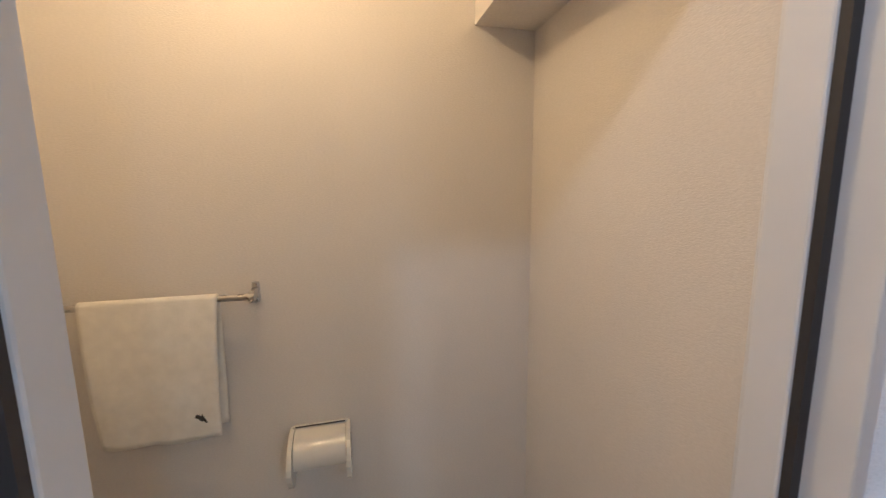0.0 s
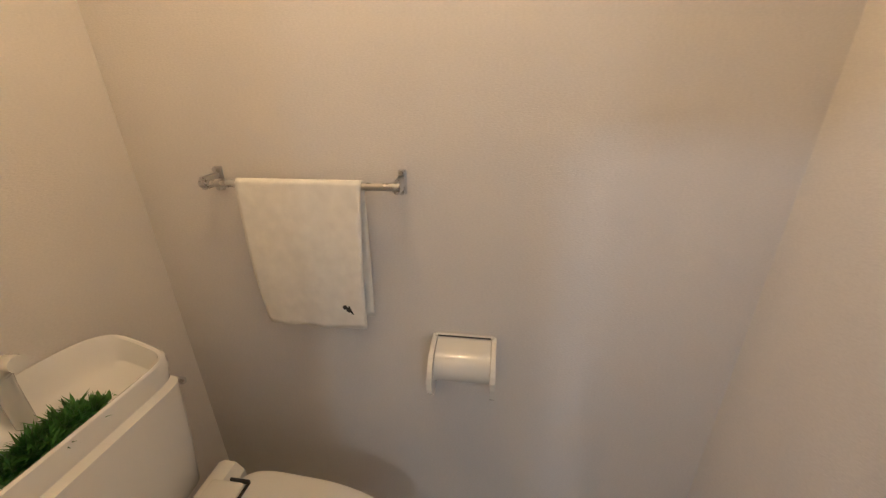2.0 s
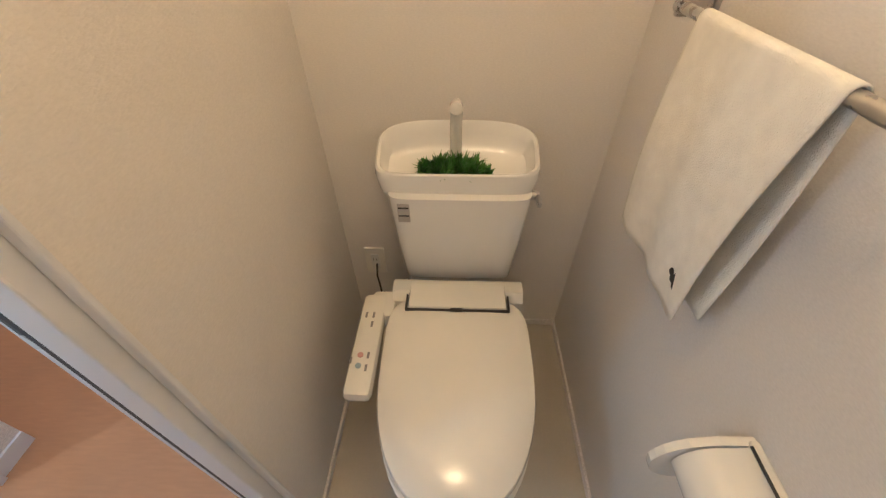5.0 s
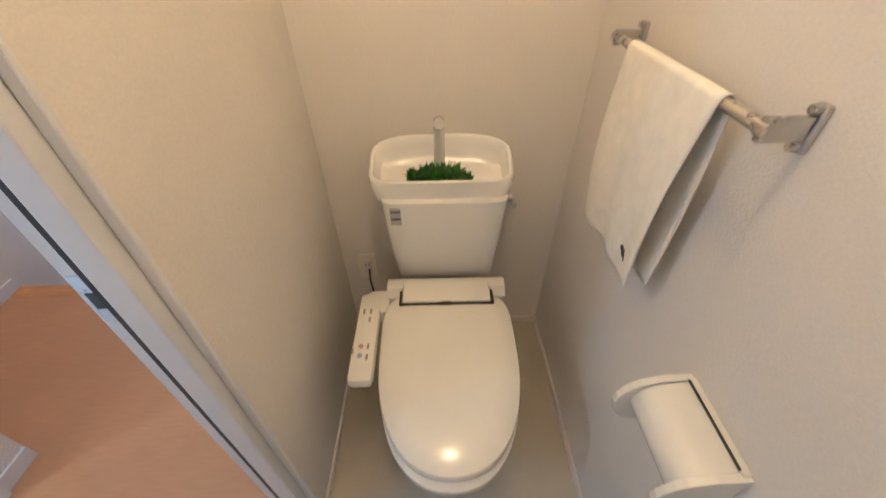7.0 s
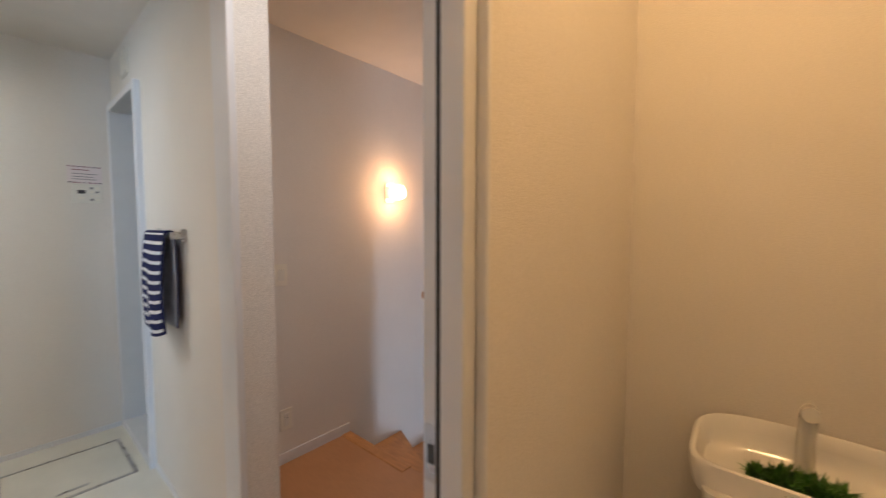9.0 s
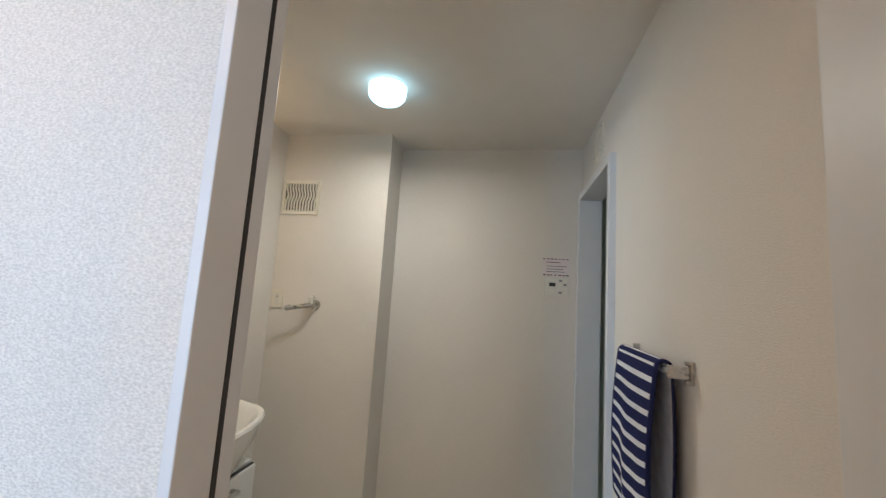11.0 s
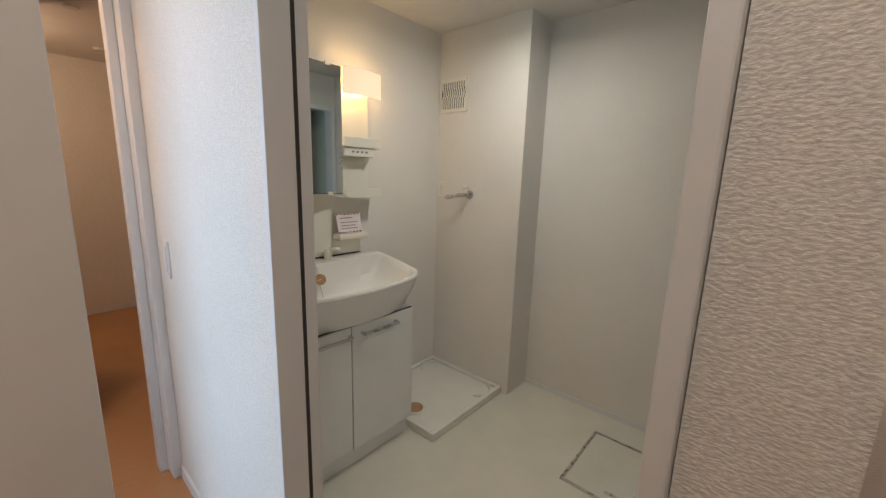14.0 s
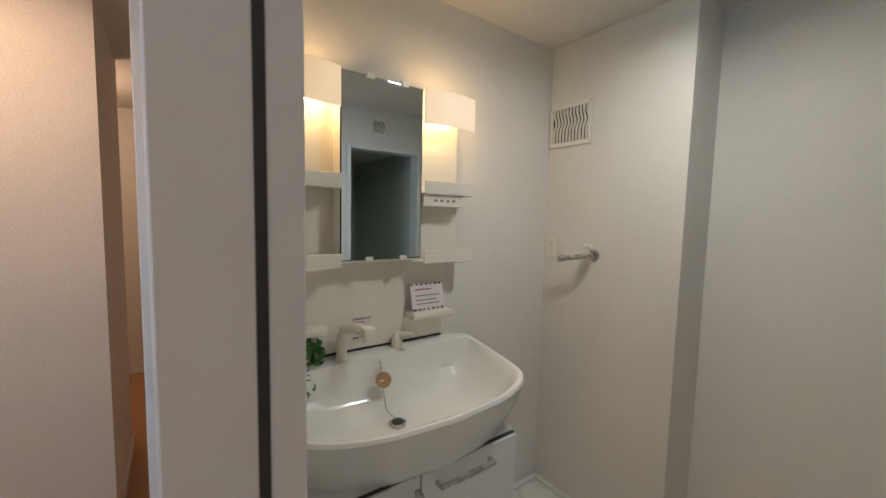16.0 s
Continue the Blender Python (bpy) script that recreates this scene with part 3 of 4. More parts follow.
# ---- paper holder ----
def paper_holder():
    t = thing("paper_holder", "white plastic toilet paper holder with a roll", "paper holder")
    y0, y1, z0, z1 = -0.905, -0.752, 0.655, 0.79
    part("back_plate", boxes((-0.014, 0, y0, y1, z0, z1), bevel=0.004), PLASTIC, t)
    for y in (y0, y1):
        bm = bmesh.new()
        s = 0.006
        prof = [(-0.002, z1 - 0.004), (-0.05, z1 - 0.006)] + [(-0.058 + 0.060 * math.cos(a), 0.715 + 0.064 * math.sin(a)) for a in [radians(100 + 16 * k) for k in range(12)]] + [(-0.002, z0 + 0.01)]
        loft(bm, [[(x, y - s, z) for x, z in prof], [(x, y + s, z) for x, z in prof]])
        part("side_cheek", bm, PLASTIC, t)
    bm = bmesh.new()
    arc = [radians(95 + 12 * k) for k in range(11)]
    prof = [(-0.010, z1 - 0.006)] + [(-0.050 + 0.043 * math.cos(a), 0.732 + 0.046 * math.sin(a)) for a in arc]
    prof += [(-0.050 + 0.040 * math.cos(a), 0.732 + 0.043 * math.sin(a)) for a in reversed(arc)] + [(-0.010, z1 - 0.010)]
    rings = [[(x, y, z) for x, z in prof] for y in (y0 + 0.0075, y1 - 0.0075)]
    loft(bm, rings)
    part("cover_flap", bm, PLASTIC, t, smooth=True)
    part("hinge_line", boxes((-0.0165, -0.0135, y0 + 0.008, y1 - 0.008, z1 - 0.0015, z1 + 0.0015)), DARK, t)
    r = thing("paper_roll", "white toilet paper roll in the holder", "toilet paper")
    bm = bmesh.new()
    rod(bm, (-0.050, y0 + 0.012, 0.725), (-0.050, y1 - 0.012, 0.725), 0.036, seg=28)
    part("paper", bm, PAPER, r, smooth=True)
    bm = bmesh.new()
    rod(bm, (-0.050, y0 + 0.007, 0.725), (-0.050, y1 - 0.007, 0.725), 0.019, seg=16)
    part("core", bm, BROWN, r, smooth=True)


paper_holder()


# ---- grilles, outlets, switches ----
def grille(label, origin, across, w, h, n=11):
    """origin: lower corner on the wall; across: 'x' or 'y' with the way off the wall as its second value."""
    g = thing("vent_grille", label, "vent")
    ax, out = across

    def bx(s0, s1, o0, o1, z0, z1, bevel=0.0):
        if ax == "x":
            return boxes((origin[0] + s0, origin[0] + s1, origin[1] + out * o0, origin[1] + out * o1, origin[2] + z0, origin[2] + z1), bevel=bevel)
        return boxes((origin[0] + out * o0, origin[0] + out * o1, origin[1] + s0, origin[1] + s1, origin[2] + z0, origin[2] + z1), bevel=bevel)
    # dark sheet in place of the shaded duct behind the slats
    part("shade_backing", bx(0.01, w - 0.01, 0, 0.003, 0.01, h - 0.01), HOLE, g)
    for s0, s1, z0, z1 in ((0, w, 0, 0.022), (0, w, h - 0.022, h), (0, 0.018, 0.022, h - 0.022), (w - 0.018, w, 0.022, h - 0.022)):
        part("frame", bx(s0, s1, 0, 0.012, z0, z1, 0.002), IVORY, g)
    for s0 in (0.009, w - 0.009):
        for z0 in (0.011, h - 0.011):
            part("screw", bx(s0 - 0.003, s0 + 0.003, 0.011, 0.0132, z0 - 0.003, z0 + 0.003), GREY, g)
    step = (w - 0.036) / n
    for k in range(n):
        s = 0.018 + step * (k + 0.5)
        kink = 0.35 * step * 1.6
        prof = [(s, 0.02), (s, h * 0.38), (s + kink, h * 0.52), (s + kink, h * 0.60), (s, h * 0.74), (s, h - 0.02)]
        bm = bmesh.new()
        rings = []
        for q, z in prof:
            ring = []
            for ds, o in ((-0.19, 0.002), (0.19, 0.002), (0.19, 0.011), (-0.19, 0.011)):
                ss = min(q + ds * step * 1.1, w - 0.012)
                ring.append((origin[0] + ss, origin[1] + out * o, origin[2] + z) if ax == "x" else (origin[0] + out * o, origin[1] + ss, origin[2] + z))
            rings.append(ring)
        part("slat", loft(bm, rings), IVORY, g)
    return g


grille("ivory slatted vent high on the wall above the tank", (-0.334, 0.0, 1.905), ("x", -1), 0.245, 0.225)
grille("white slatted vent high on the washroom pillar", (-3.51, -2.482, 1.882), ("y", 1), 0.248, 0.215)
grille("grey vent over the bathroom doorway", (-3.39, -0.634, 2.19), ("x", -1), 0.145, 0.145, 8)


def plate(name, label, category, at, size, normal, mat=IVORY, marks=()):
    """A wall plate: at is its centre on the wall, normal '+x', '-y' and so on."""
    t = thing(name, label, category)
    s, ax = (1 if normal[0] == "+" else -1), normal[1]

    def bx(u0, u1, z0, z1, o0, o1, bevel=0.0):
        if ax == "x":
            return boxes((at[0] + s * o0, at[0] + s * o1, at[1] + u0, at[1] + u1, at[2] + z0, at[2] + z1), bevel=bevel)
        return boxes((at[0] + u0, at[0] + u1, at[1] + s * o0, at[1] + s * o1, at[2] + z0, at[2] + z1), bevel=bevel)
    w, h = size[0] / 2, size[1] / 2
    part("plate", bx(-w, w, -h, h, 0, 0.008, 0.002), mat, t)
    for nm, u0, u1, z0, z1, m in marks:
        part(nm, bx(u0, u1, z0, z1, 0.0078, 0.0115), m, t)
    return t


SW = (("rocker", -0.018, 0.018, -0.03, 0.03, PLASTIC),)
# the slots are raised dark blocks, coloured like shaded openings
SOCKET = (("insert", -0.013, 0.013, -0.035, 0.035, PLASTIC), ("slot", -0.007, -0.004, 0.005, 0.018, DARK), ("slot", 0.004, 0.007, 0.005, 0.018, DARK))
plate("wall_switch", "ivory light switch on the stair hall wall", "switch", (-2.53, -0.15, 1.07), (0.07, 0.12), "+x", marks=SW)
plate("wall_outlet", "ivory outlet low on the stair hall wall", "outlet", (-2.53, -0.14, 0.25), (0.07, 0.12), "+x", marks=SOCKET)
plate("wall_outlet", "ivory outlet beside the washing machine tap", "outlet", (-3.51, -2.44, 1.36), (0.07, 0.11), "+x", marks=SOCKET)
plate("wall_outlet", "ivory outlet beside the toilet tank with a plugged cord", "outlet", (-0.70, 0.0, 0.36), (0.07, 0.12), "-y", marks=SOCKET)
plate("wall_plate", "slim white recessed pull plate on the hall wall", "wall plate", (-1.822, -2.41, 1.09), (0.05, 0.15), "+x", TRIM, (("recess", -0.010, 0.010, -0.055, 0.055, TRIM),))
cord = thing("power_cord", "thin dark cord hanging from the toilet outlet", "cord")
bm = bmesh.new()
pipe(bm, [(-0.695, -0.012, 0.35), (-0.69, -0.05, 0.33), (-0.675, -0.08, 0.27), (-0.66, -0.10, 0.30), (-0.645, -0.20, 0.40), (-0.64, -0.26, 0.44)], 0.0035, 8)
part("wire", bm, DARK, cord, smooth=True)

# bath controller and notice
plate("bath_controller", "white bath control panel with a dark display", "control panel", (-3.757, -0.773, 1.538), (0.14, 0.115), "+x", PLASTIC,
      (("display", -0.045, -0.008, 0.0, 0.022, DARK),) + tuple(("button", 0.012 + 0.026 * i, 0.030 + 0.026 * i, -0.042 + 0.024 * j, -0.030 + 0.024 * j, GREY if (i + j) % 3 == 0 else IVORY) for i in range(2) for j in range(4)) + (("button", -0.04, -0.015, -0.035, -0.02, IVORY),))


def card(label, corner, u, v, n, w, h):
    t = thing("notice_card", label, "card")
    u, v, n, corner = Vector(u), Vector(v), Vector(n), Vector(corner)

    def quad(a, b, c, d, o0, o1):
        bm = bmesh.new()
        return loft(bm, [[corner + u * x + v * y + n * o for x, y in ((a, c), (b, c), (b, d), (a, d))] for o in (o0, o1)])
    part("sheet", quad(0, w, 0, h, 0, 0.002), PINK, t)
    for k, (z, f) in enumerate(((0.74, 0.5), (0.52, 0.75), (0.36, 0.62), (0.22, 0.7))):
        part("text_line", quad(w * 0.14, w * (0.14 + f), h * z, h * (z + 0.04), 0.0021, 0.0028), GREY if k else MAROON, t)
    rng = random.Random(2)
    for k in range(14):
        x = (k % 7) / 7 * w + 0.004
        z = 0.0 if k < 7 else h - 0.012
        part("border_mark", quad(x, x + w * rng.uniform(0.05, 0.1), z + 0.002, z + 0.009, 0.0021, 0.0028), MAROON if k % 3 else DARK, t)
    return t


card("pink printed notice card above the bath controller", (-3.756, -0.86, 1.601), (0, 1, 0), (0, 0, 1), (1, 0, 0), 0.16, 0.11)


# ---- vanity ----
VX0, VX1, VB, VF = -2.80, -2.05, -2.488, -2.0


def basin_ring(z, inset, front):
    """A basin outline with a bowed front edge and rounded corners."""
    cx, a = -2.485, 0.438 - inset
    back = VB + 0.002 + inset
    ring = []
    n = 56
    for k in range(n):
        t = 2 * math.pi * k / n
        c, s = math.cos(t), math.sin(t)
        e = 6 if s > 0 else 5
        x = math.copysign(abs(c) ** (2 / e), c) * a
        y = math.copysign(abs(s) ** (2 / e), s)
        bow = 0.085 * (1 - (x / a) ** 2)
        mid, half = (back + front) / 2, (front - back) / 2
        yy = mid + half * (-y) + (bow if -y > 0 else 0) * max(0, -y)
        ring.append((cx + x, yy, z))
    return ring


def vanity():
    t = thing("vanity_unit", "white vanity cabinet with two doors and a wide basin", "vanity")
    part("body", boxes((VX0, VX1, VB, VF - 0.02, 0.10, 0.765)), ENAMEL, t)
    part("plinth", boxes((VX0 + 0.005, VX1 - 0.005, VB, VF - 0.035, 0.0, 0.10)), ENAMEL, t)
    mid = -2.405
    for x0, x1, h0, h1 in ((VX0, mid - 0.0025, -2.675, -2.455), (mid + 0.0025, VX1, -2.395, -2.175)):
        d = part("door", boxes((x0, x1, VF - 0.0195, VF, 0.105, 0.752), bevel=0.003), ENAMEL, t)
        hd = part("handle", boxes((h0, h1, VF + 0.022, VF + 0.034, 0.704, 0.718), bevel=0.002), CHROME, d, "satin bar handle")
        for x in (h0 + 0.006, h1 - 0.006):
            part("handle_post", boxes((x - 0.006, x + 0.006, VF, VF + 0.022, 0.705, 0.717)), CHROME, d)
    # dark strips paint the shade between the doors and under the basin
    part("door_gap_shade", boxes((mid - 0.002, mid + 0.002, VF - 0.0197, VF - 0.006, 0.105, 0.752), (VX0 + 0.002, VX1 - 0.002, VF - 0.02, VF - 0.008, 0.753, 0.756)), DARK, t)
    bm = bmesh.new()
    spec = ((0.756, 0.054, -2.078), (0.80, 0.042, -2.060), (0.86, 0.018, -2.034), (0.905, 0.004, -2.025), (0.922, 0.0, -2.020), (0.932, 0.004, -2.024), (0.934, 0.014, -2.034), (0.928, 0.024, -2.044), (0.90, 0.040, -2.06), (0.84, 0.075, -2.09), (0.80, 0.12, -2.12), (0.785, 0.18, -2.16), (0.780, 0.23, -2.20))
    rings = []
    for k, (z, i, f) in enumerate(spec):
        ring = basin_ring(z, i, f)
        if k >= 7:
            ring = [(x, max(y, -2.395) if y < -2.3 else y, zz) for x, y, zz in ring]
            ring = [(x, min(y, f + 0.08), zz) for x, y, zz in ring]
        if k >= 3:
            ring = [(x, y, zz + 0.050 * min(1, max(0, (-2.12 - y) / 0.30)) * (1 if k < 8 else 0.5)) for x, y, zz in ring]
        rings.append(ring)
    part("basin", loft(bm, rings), PORCELAIN, t, "glossy white bowed basin", smooth=True)
    bm = bmesh.new()
    rod(bm, (-2.45, -2.225, 0.783), (-2.45, -2.225, 0.798), 0.030, seg=24)
    dr = part("drain_ring", bm, CHROME, t, smooth=True)
    bm = bmesh.new()
    # solid dark disc paints the shade inside the drain
    rod(bm, (-2.45, -2.225, 0.796), (-2.45, -2.225, 0.800), 0.021, seg=20)
    part("drain_hole", bm, DARK, dr)
    # taps
    bm = bmesh.new()
    rod(bm, (-2.33, -2.435, 0.965), (-2.33, -2.435, 0.985), 0.026, 0.021)
    pipe(bm, [(-2.33, -2.435, 0.975), (-2.33, -2.432, 1.05), (-2.335, -2.42, 1.09), (-2.36, -2.36, 1.108), (-2.375, -2.32, 1.10)], 0.019, 14)
    box(bm, -2.40, -2.355, -2.345, -2.29, 1.07, 1.12, bevel=0.01)
    part("faucet", bm, IVORY, t, "ivory pull-out faucet", smooth=True)
    bm = bmesh.new()
    rod(bm, (-2.56, -2.435, 0.965), (-2.56, -2.435, 1.025), 0.024, 0.020)
    rod(bm, (-2.56, -2.435, 1.025), (-2.56, -2.435, 1.042), 0.020, 0.016)
    pipe(bm, [(-2.56, -2.435, 1.03), (-2.575, -2.40, 1.040), (-2.59, -2.36, 1.044)], 0.010, 10)
    part("tap_lever", bm, IVORY, t, "ivory mixer lever", smooth=True)
    bm = bmesh.new()
    pipe(bm, [(-2.462, -2.405, 0.965), (-2.46, -2.375, 0.945), (-2.458, -2.36, 0.88), (-2.445, -2.30, 0.81), (-2.45, -2.24, 0.803)], 0.0022, 6)
    part("chain", bm, CHROME, t, "thin plug chain")
    part("back_seam", boxes((VX0 + 0.0, VX1, -2.4845, -2.468, 0.985, 0.988)), DARK, t)


vanity()
tag = thing("wooden_tag", "round brown wooden tag hanging on the plug chain", "tag")
bm = bmesh.new()
rod(bm, (-2.459, -2.352, 0.898), (-2.457, -2.346, 0.9005), 0.029, seg=28)
part("disc", bm, BROWN, tag, smooth=True)
part("print_line", boxes((-2.475, -2.441, -2.3465, -2.3448, 0.897, 0.901)), PAPER, tag)


def mirror_cabinet():
    t = thing("vanity_mirror", "vanity mirror panel with lit warm side shelves", "mirror")
    part("back_panel", boxes((VX0 - 0.01, VX1, -2.488, -2.470, 0.991, 2.02), bevel=0.003), IVORY, t)
    mx0, mx1, mz0, mz1 = -2.640, -2.315, 1.345, 1.990
    part("mirror_box", boxes((mx0 - 0.004, mx1 + 0.004, -2.47, -2.404, mz0 - 0.012, mz1 + 0.004), bevel=0.002), IVORY, t)
    part("mirror_edge", boxes((mx0 - 0.003, mx1 + 0.003, -2.4045, -2.4015, mz0 - 0.003, mz1 + 0.003)), DARK, t)
    part("mirror", boxes((mx0, mx1, -2.4013, -2.398, mz0, mz1)), MIRROR, t, "clear mirror glass")
    for x in (-2.42, -2.56):
        part("clip", boxes((x - 0.015, x + 0.015, -2.402, -2.392, mz0 - 0.010, mz0 + 0.008), bevel=0.002), IVORY, t)
        part("clip", boxes((x - 0.015, x + 0.015, -2.402, -2.392, mz1 - 0.008, mz1 + 0.010), bevel=0.002), IVORY, t)
    for s, x0, x1 in ((1, -2.892, mx0 - 0.006), (-1, mx1 + 0.006, -2.075)):
        sh = bmesh.new()
        n = 10
        prof = [(x0 + (x1 - x0) * k / n, -2.47 + 0.085 + 0.022 * math.sin(math.pi * k / n)) for k in range(n + 1)]
        ring = [(x, y) for x, y in prof] + [(x, y - 0.007) for x, y in reversed(prof)]
        loft(sh, [[(x, y, z) for x, y in ring] for z in (1.865, 1.995)])
        part("shade", sh, SHADE, t, "glowing warm lamp shade", smooth=True)
        xm = (x0 + x1) / 2
        bm = bmesh.new()
        rod(bm, (xm, -2.432, 1.868), (xm, -2.432, 1.94), 0.020, 0.026)
        part("bulb", bm, BULB, t, "lit warm bulb", smooth=True).visible_shadow = False
        part("side_plate", boxes((x0 + 0.03, x1, -2.47, -2.462, 1.34, 2.0)), IVORY, t)
        zs = 1.60
        part("shelf", boxes((x0, x1, -2.47, -2.378, zs - 0.006, zs), bevel=0.002), IVORY, t)
        part("shelf_lip", boxes((x0, x1, -2.384, -2.378, zs, zs + 0.045), bevel=0.002), IVORY, t)
        part("shelf", boxes((x0, x1, -2.47, -2.378, 1.318, 1.325), bevel=0.002), IVORY, t)
        part("shelf_lip", boxes((x0, x1, -2.384, -2.378, 1.325, 1.37), bevel=0.002), IVORY, t)
        if s > 0:
            part("switch_box", boxes((x0 + 0.045, x1, -2.47, -2.39, 1.545, 1.594), bevel=0.004), IVORY, t)
            for k in range(4):
                part("switch_mark", boxes((x0 + 0.09 + 0.03 * k, x0 + 0.105 + 0.03 * k, -2.3905, -2.388, 1.565, 1.575)), GREY, t)
    for x0, x1 in ((-2.81, -2.615), (-2.27, -2.08)):
        part("soap_shelf", boxes((x0, x1, -2.47, -2.395, 1.085, 1.115), bevel=0.008), IVORY, t)


mirror_cabinet()
card("pink printed notice card leaning on the soap shelf", (-2.625, -2.425, 1.116), (-1, 0, 0), (0, -0.25, 0.97), (0, 0.97, 0.25), 0.16, 0.115)
card("small printed card standing behind the faucet", (-2.385, -2.468, 1.03), (-1, 0, 0), (0, 0, 1), (0, 1, 0), 0.075, 0.085)


def small_plant():
    rng = random.Random(8)
    t = thing("potted_plant", "small trailing artificial ivy on the basin ledge", "plant")
    bm = bmesh.new()
    rod(bm, (-2.19, -2.44, 0.972), (-2.19, -2.44, 1.005), 0.025, 0.03)
    part("pot", bm, IVORY, t, smooth=True)
    bm = bmesh.new()
    for k in range(210):
        d = Vector((rng.gauss(0, 1), rng.gauss(0.2, 0.8), rng.gauss(0.1, 0.7))).normalized()
        p = Vector((-2.195, -2.43, 1.02)) + Vector((d.x * 0.068, abs(d.y) * 0.062 - 0.01, d.z * 0.055)) * rng.uniform(0.5, 1.1)
        u = Vector((rng.uniform(-1, 1), rng.uniform(-1, 1), rng.uniform(-1, 1))).normalized()
        v = u.cross(d).normalized()
        L = rng.uniform(0.010, 0.018)
        pts = [p - u * L, p + v * L * 0.6 + d * 0.003, p + u * L, p - v * L * 0.6 + d * 0.003]
        bm.faces.new([bm.verts.new(q) for q in pts])
    for k in range(14):
        p = Vector((-2.185 + rng.uniform(-0.02, 0.01), -2.40 + 0.006 * k, 1.0 - 0.006 * k))
        u = Vector((rng.uniform(-1, 1), rng.uniform(-1, 1), rng.uniform(-1, 1))).normalized() * 0.011
        v = u.orthogonal().normalized() * 0.007
        bm.faces.new([bm.verts.new(q) for q in (p - u, p + v, p + u, p - v)])
    part("leaves", bm, LEAF, t)


small_plant()


# ---- washing machine pan, tap, hatch ----
def laundry():
    t = thing("washing_machine_pan", "white plastic washing machine drain pan on the floor", "drain pan")
    x0, x1, y0, y1 = -3.508, -2.812, -2.488, -1.842
    part("tray", boxes((x0, x1, y0, y1, 0, 0.030), bevel=0.004), PLASTIC, t)
    for row in ((x0, x1, y1 - 0.03, y1, 0.030, 0.052), (x1 - 0.03, x1, y0, y1 - 0.03, 0.030, 0.052), (x0, x0 + 0.03, y0, y1 - 0.03, 0.030, 0.052), (x0 + 0.03, x1 - 0.03, y0, y0 + 0.03, 0.030, 0.052)):
        part("rim", boxes(row, bevel=0.005), PLASTIC, t)
    for fx, fy in ((x0 + 0.12, y0 + 0.12), (x0 + 0.12, y1 - 0.12)):
        bm = bmesh.new()
        s = 1 if fy > -2.2 else -1
        pts = [(fx + 0.09 * math.cos(a), fy + s * 0.09 * math.sin(a), 0.033) for a in [radians(20 + 12 * k) for k in range(13)]]
        pipe(bm, pts, 0.009, 8)
        part("foot_ridge", bm, PLASTIC, t, smooth=True)
    bm = bmesh.new()
    rod(bm, (-2.93, -2.10, 0.030), (-2.93, -2.10, 0.046), 0.062, 0.058, 28)
    d = part("drain_collar", bm, PLASTIC, t, smooth=True)
    bm = bmesh.new()
    rod(bm, (-2.93, -2.10, 0.046), (-2.93, -2.10, 0.0485), 0.050, seg=28)
    part("drain_cover", bm, BROWN, d, "brown drain cover")
    w = thing("washing_machine_tap", "chrome washing machine tap on the pillar wall", "tap")
    bm = bmesh.new()
    rod(bm, (-3.51, -2.19, 1.335), (-3.50, -2.19, 1.335), 0.030, 0.026, 24)
    part("flange", bm, CHROME, w, smooth=True)
    bm = bmesh.new()
    rod(bm, (-3.50, -2.19, 1.335), (-3.44, -2.19, 1.335), 0.014)
    pipe(bm, [(-3.445, -2.19, 1.335), (-3.43, -2.205, 1.332), (-3.42, -2.26, 1.322), (-3.415, -2.30, 1.315)], 0.0135, 12)
    rod(bm, (-3.415, -2.295, 1.316), (-3.414, -2.32, 1.311), 0.0165)
    part("spout", bm, CHROME, w, smooth=True)
    bm = bmesh.new()
    rod(bm, (-3.455, -2.19, 1.345), (-3.455, -2.19, 1.375), 0.010)
    box(bm, -3.475, -3.435, -2.205, -2.175, 1.372, 1.392, bevel=0.006)
    part("knob", bm, PLASTIC, w, "white tap knob", smooth=True)
    h = thing("floor_hatch", "cream underfloor access hatch with a grey metal frame", "hatch")
    X0, X1, Y0, Y1 = -3.55, -3.06, -1.215, -0.71
    for row in ((X0, X1, Y0, Y0 + 0.014), (X0, X1, Y1 - 0.014, Y1), (X0, X0 + 0.014, Y0 + 0.014, Y1 - 0.014), (X1 - 0.014, X1, Y0 + 0.014, Y1 - 0.014)):
        part("frame", boxes((*row, 0, 0.005)), CHROME, h)
    part("lid", boxes((X0 + 0.018, X1 - 0.018, Y0 + 0.018, Y1 - 0.018, 0, 0.004)), VINYL, h)
    part("pull", boxes((X1 - 0.075, X1 - 0.055, -1.02, -0.90, 0.0042, 0.0065), bevel=0.001), CHROME, h)


laundry()


# ---- lamps ----
def dome(bm, c, r, h, down=True, rings=8, seg=32):
    prof = [(r * 1.0, 0.0), (r * 1.0, h * 0.35)] + [(r * math.cos(a), h * 0.35 + h * 0.65 * math.sin(a)) for a in [math.pi / 2 * k / rings for k in range(1, rings)]] + [(r * 0.04, h)]
    return loft(bm, [[(c[0] + q * math.cos(2 * math.pi * k / seg), c[1] + q * math.sin(2 * math.pi * k / seg), c[2] - z) for k in range(seg)] for q, z in prof])


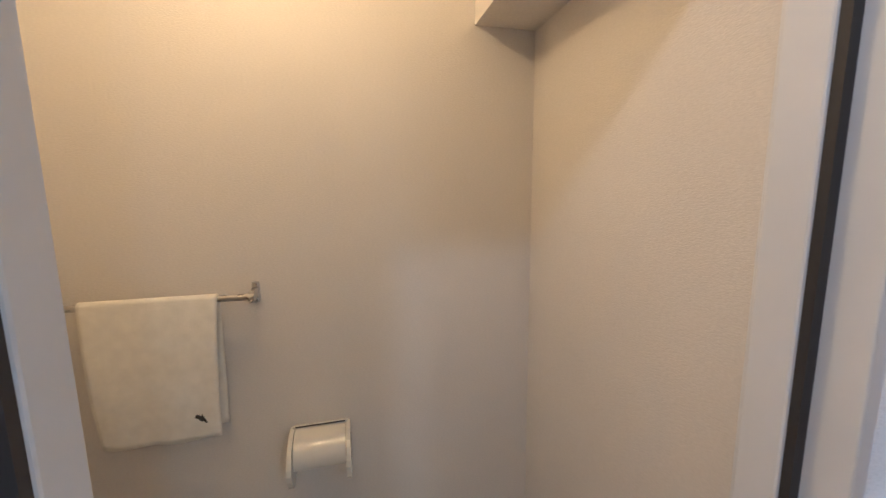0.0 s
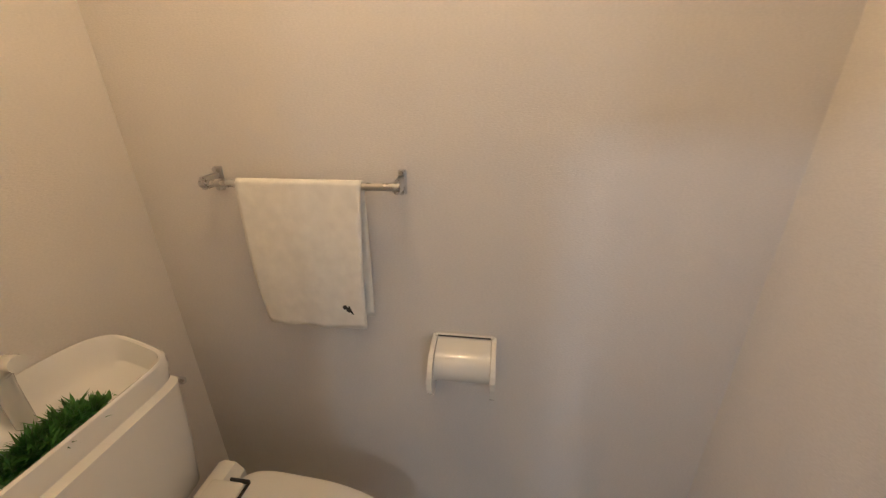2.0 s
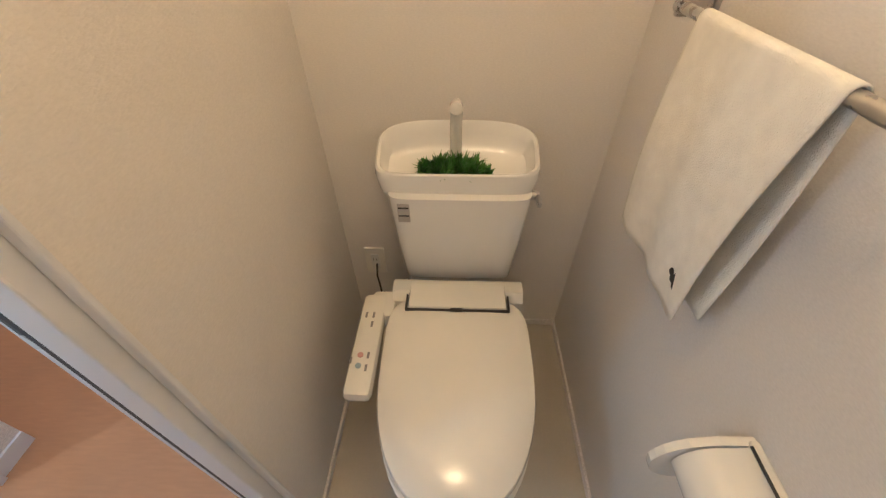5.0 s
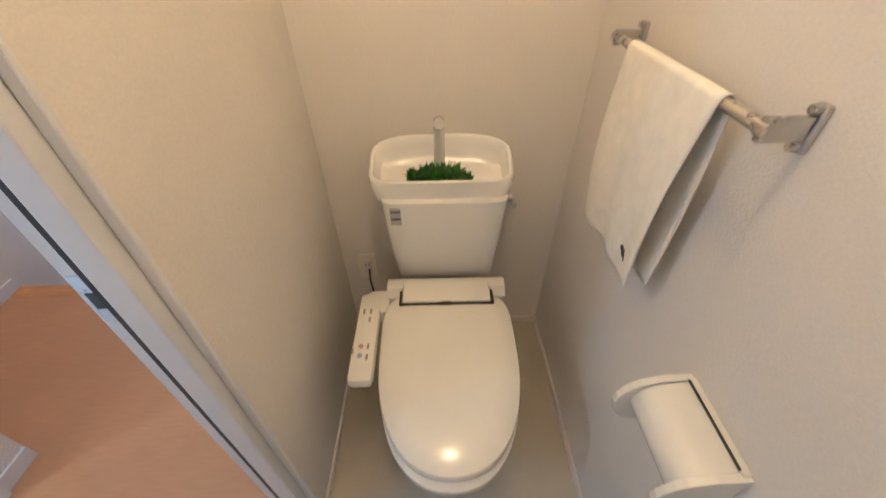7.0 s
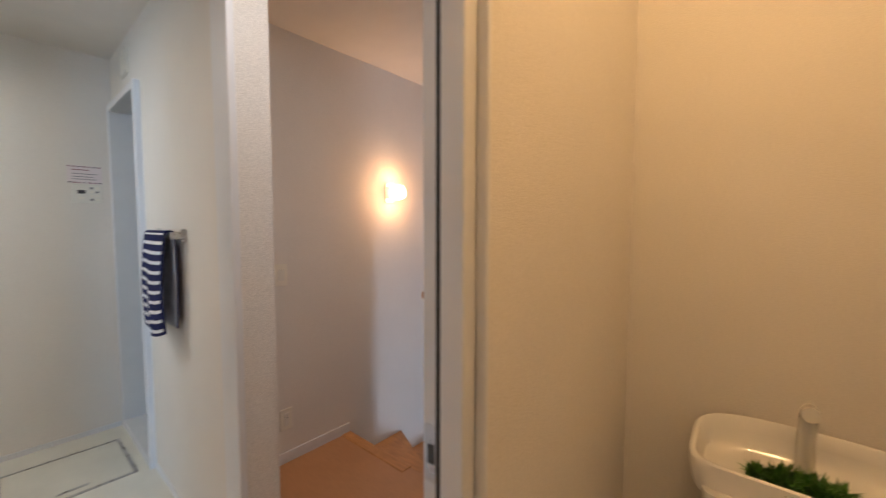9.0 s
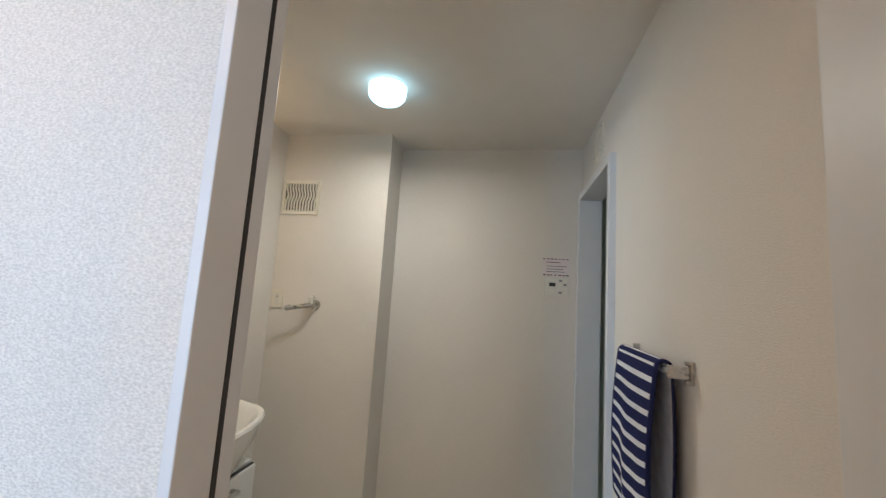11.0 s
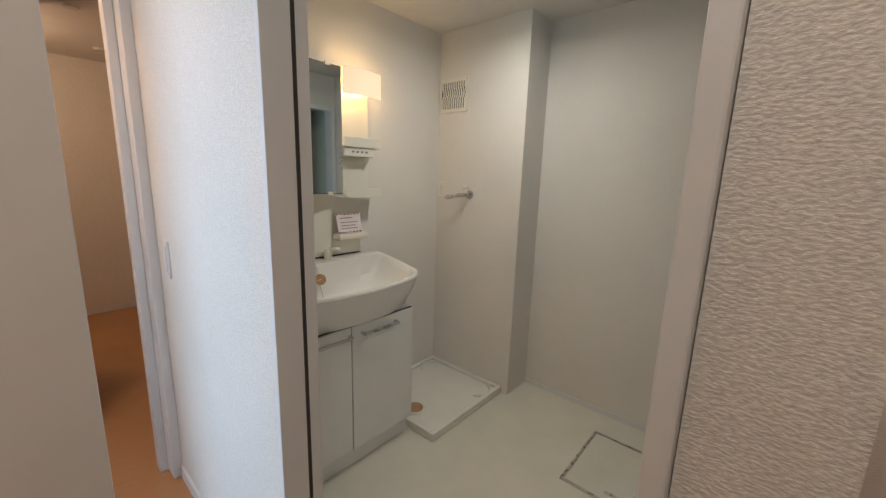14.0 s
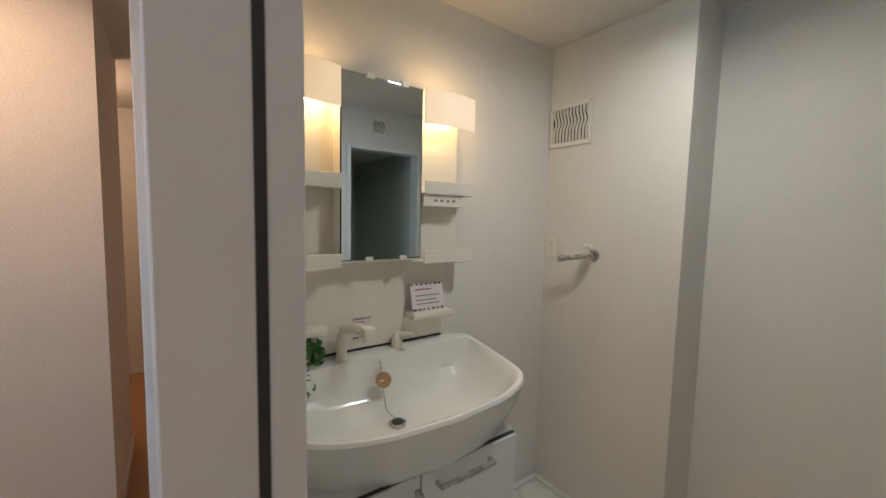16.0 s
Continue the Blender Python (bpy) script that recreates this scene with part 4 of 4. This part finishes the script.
cl = thing("ceiling_lamp", "lit cool-white glass dome ceiling lamp", "ceiling lamp")
bm = bmesh.new()
rod(bm, (-2.97, -1.66, 2.388), (-2.97, -1.66, 2.40), 0.075, seg=32)
part("base", bm, PLASTIC, cl, smooth=True)
part("globe", dome(bmesh.new(), (-2.97, -1.66, 2.388), 0.088, 0.085), LAMPW, cl, "glowing glass globe", smooth=True).visible_shadow = False

tl = thing("ceiling_lamp", "small warm ceiling lamp of the toilet room", "ceiling lamp")
part("globe", dome(bmesh.new(), (-0.40, -0.70, 2.40), 0.07, 0.07), BULB, tl, smooth=True).visible_shadow = False

sc = thing("wall_sconce", "lit warm wall sconce on the stair wall", "wall lamp")
part("back_plate", boxes((-2.53, -2.522, 0.605, 0.695, 1.50, 1.64), bevel=0.003), PLASTIC, sc)
for y in (0.612, 0.688):
    part("side_cheek", boxes((-2.522, -2.478, y - 0.004, y + 0.004, 1.53, 1.61), bevel=0.002), SCONCE, sc)
part("front_cup", boxes((-2.482, -2.476, 0.6165, 0.6835, 1.53, 1.61), bevel=0.001), SCONCE, sc)
bm = bmesh.new()
loft(bm, [[(-2.476 + 0.082 * f, 0.65 + 0.050 * math.cos(a) * g, 1.57 + 0.050 * math.sin(a) * g) for a in (2 * math.pi * k / 28 for k in range(28))] for f, g in ((0, 0.92), (0.04, 1.0), (0.55, 1.0), (0.78, 0.9), (0.92, 0.66), (1.0, 0.25))])
part("shade", bm, LAMPH, sc, "glowing glass shade", smooth=True).visible_shadow = False

for x, y in ((-1.975, 0.786), (-1.82, -4.01), (-2.08, -5.01)):
    sd = thing("ceiling_sensor", "small white ceiling fitting", "ceiling fitting", "ceiling fittings")
    bm = bmesh.new()
    rod(bm, (x, y, 2.385), (x, y, 2.40), 0.035, 0.045, 24)
    part("cap", bm, PLASTIC, sd, smooth=True)

# bathroom rail
rail = thing("shower_rail", "chrome drying rail across the bathroom", "rail")
bm = bmesh.new()
rod(bm, (-3.79, 0.25, 1.92), (-2.76, 0.25, 1.92), 0.012)
part("rail", bm, CHROME, rail, smooth=True)
bl = thing("bath_lamp", "long unlit bathroom lamp on the wall", "wall lamp")
part("cover", boxes((-3.45, -3.05, 0.96, 1.0, 1.98, 2.05), bevel=0.01), PLASTIC, bl)
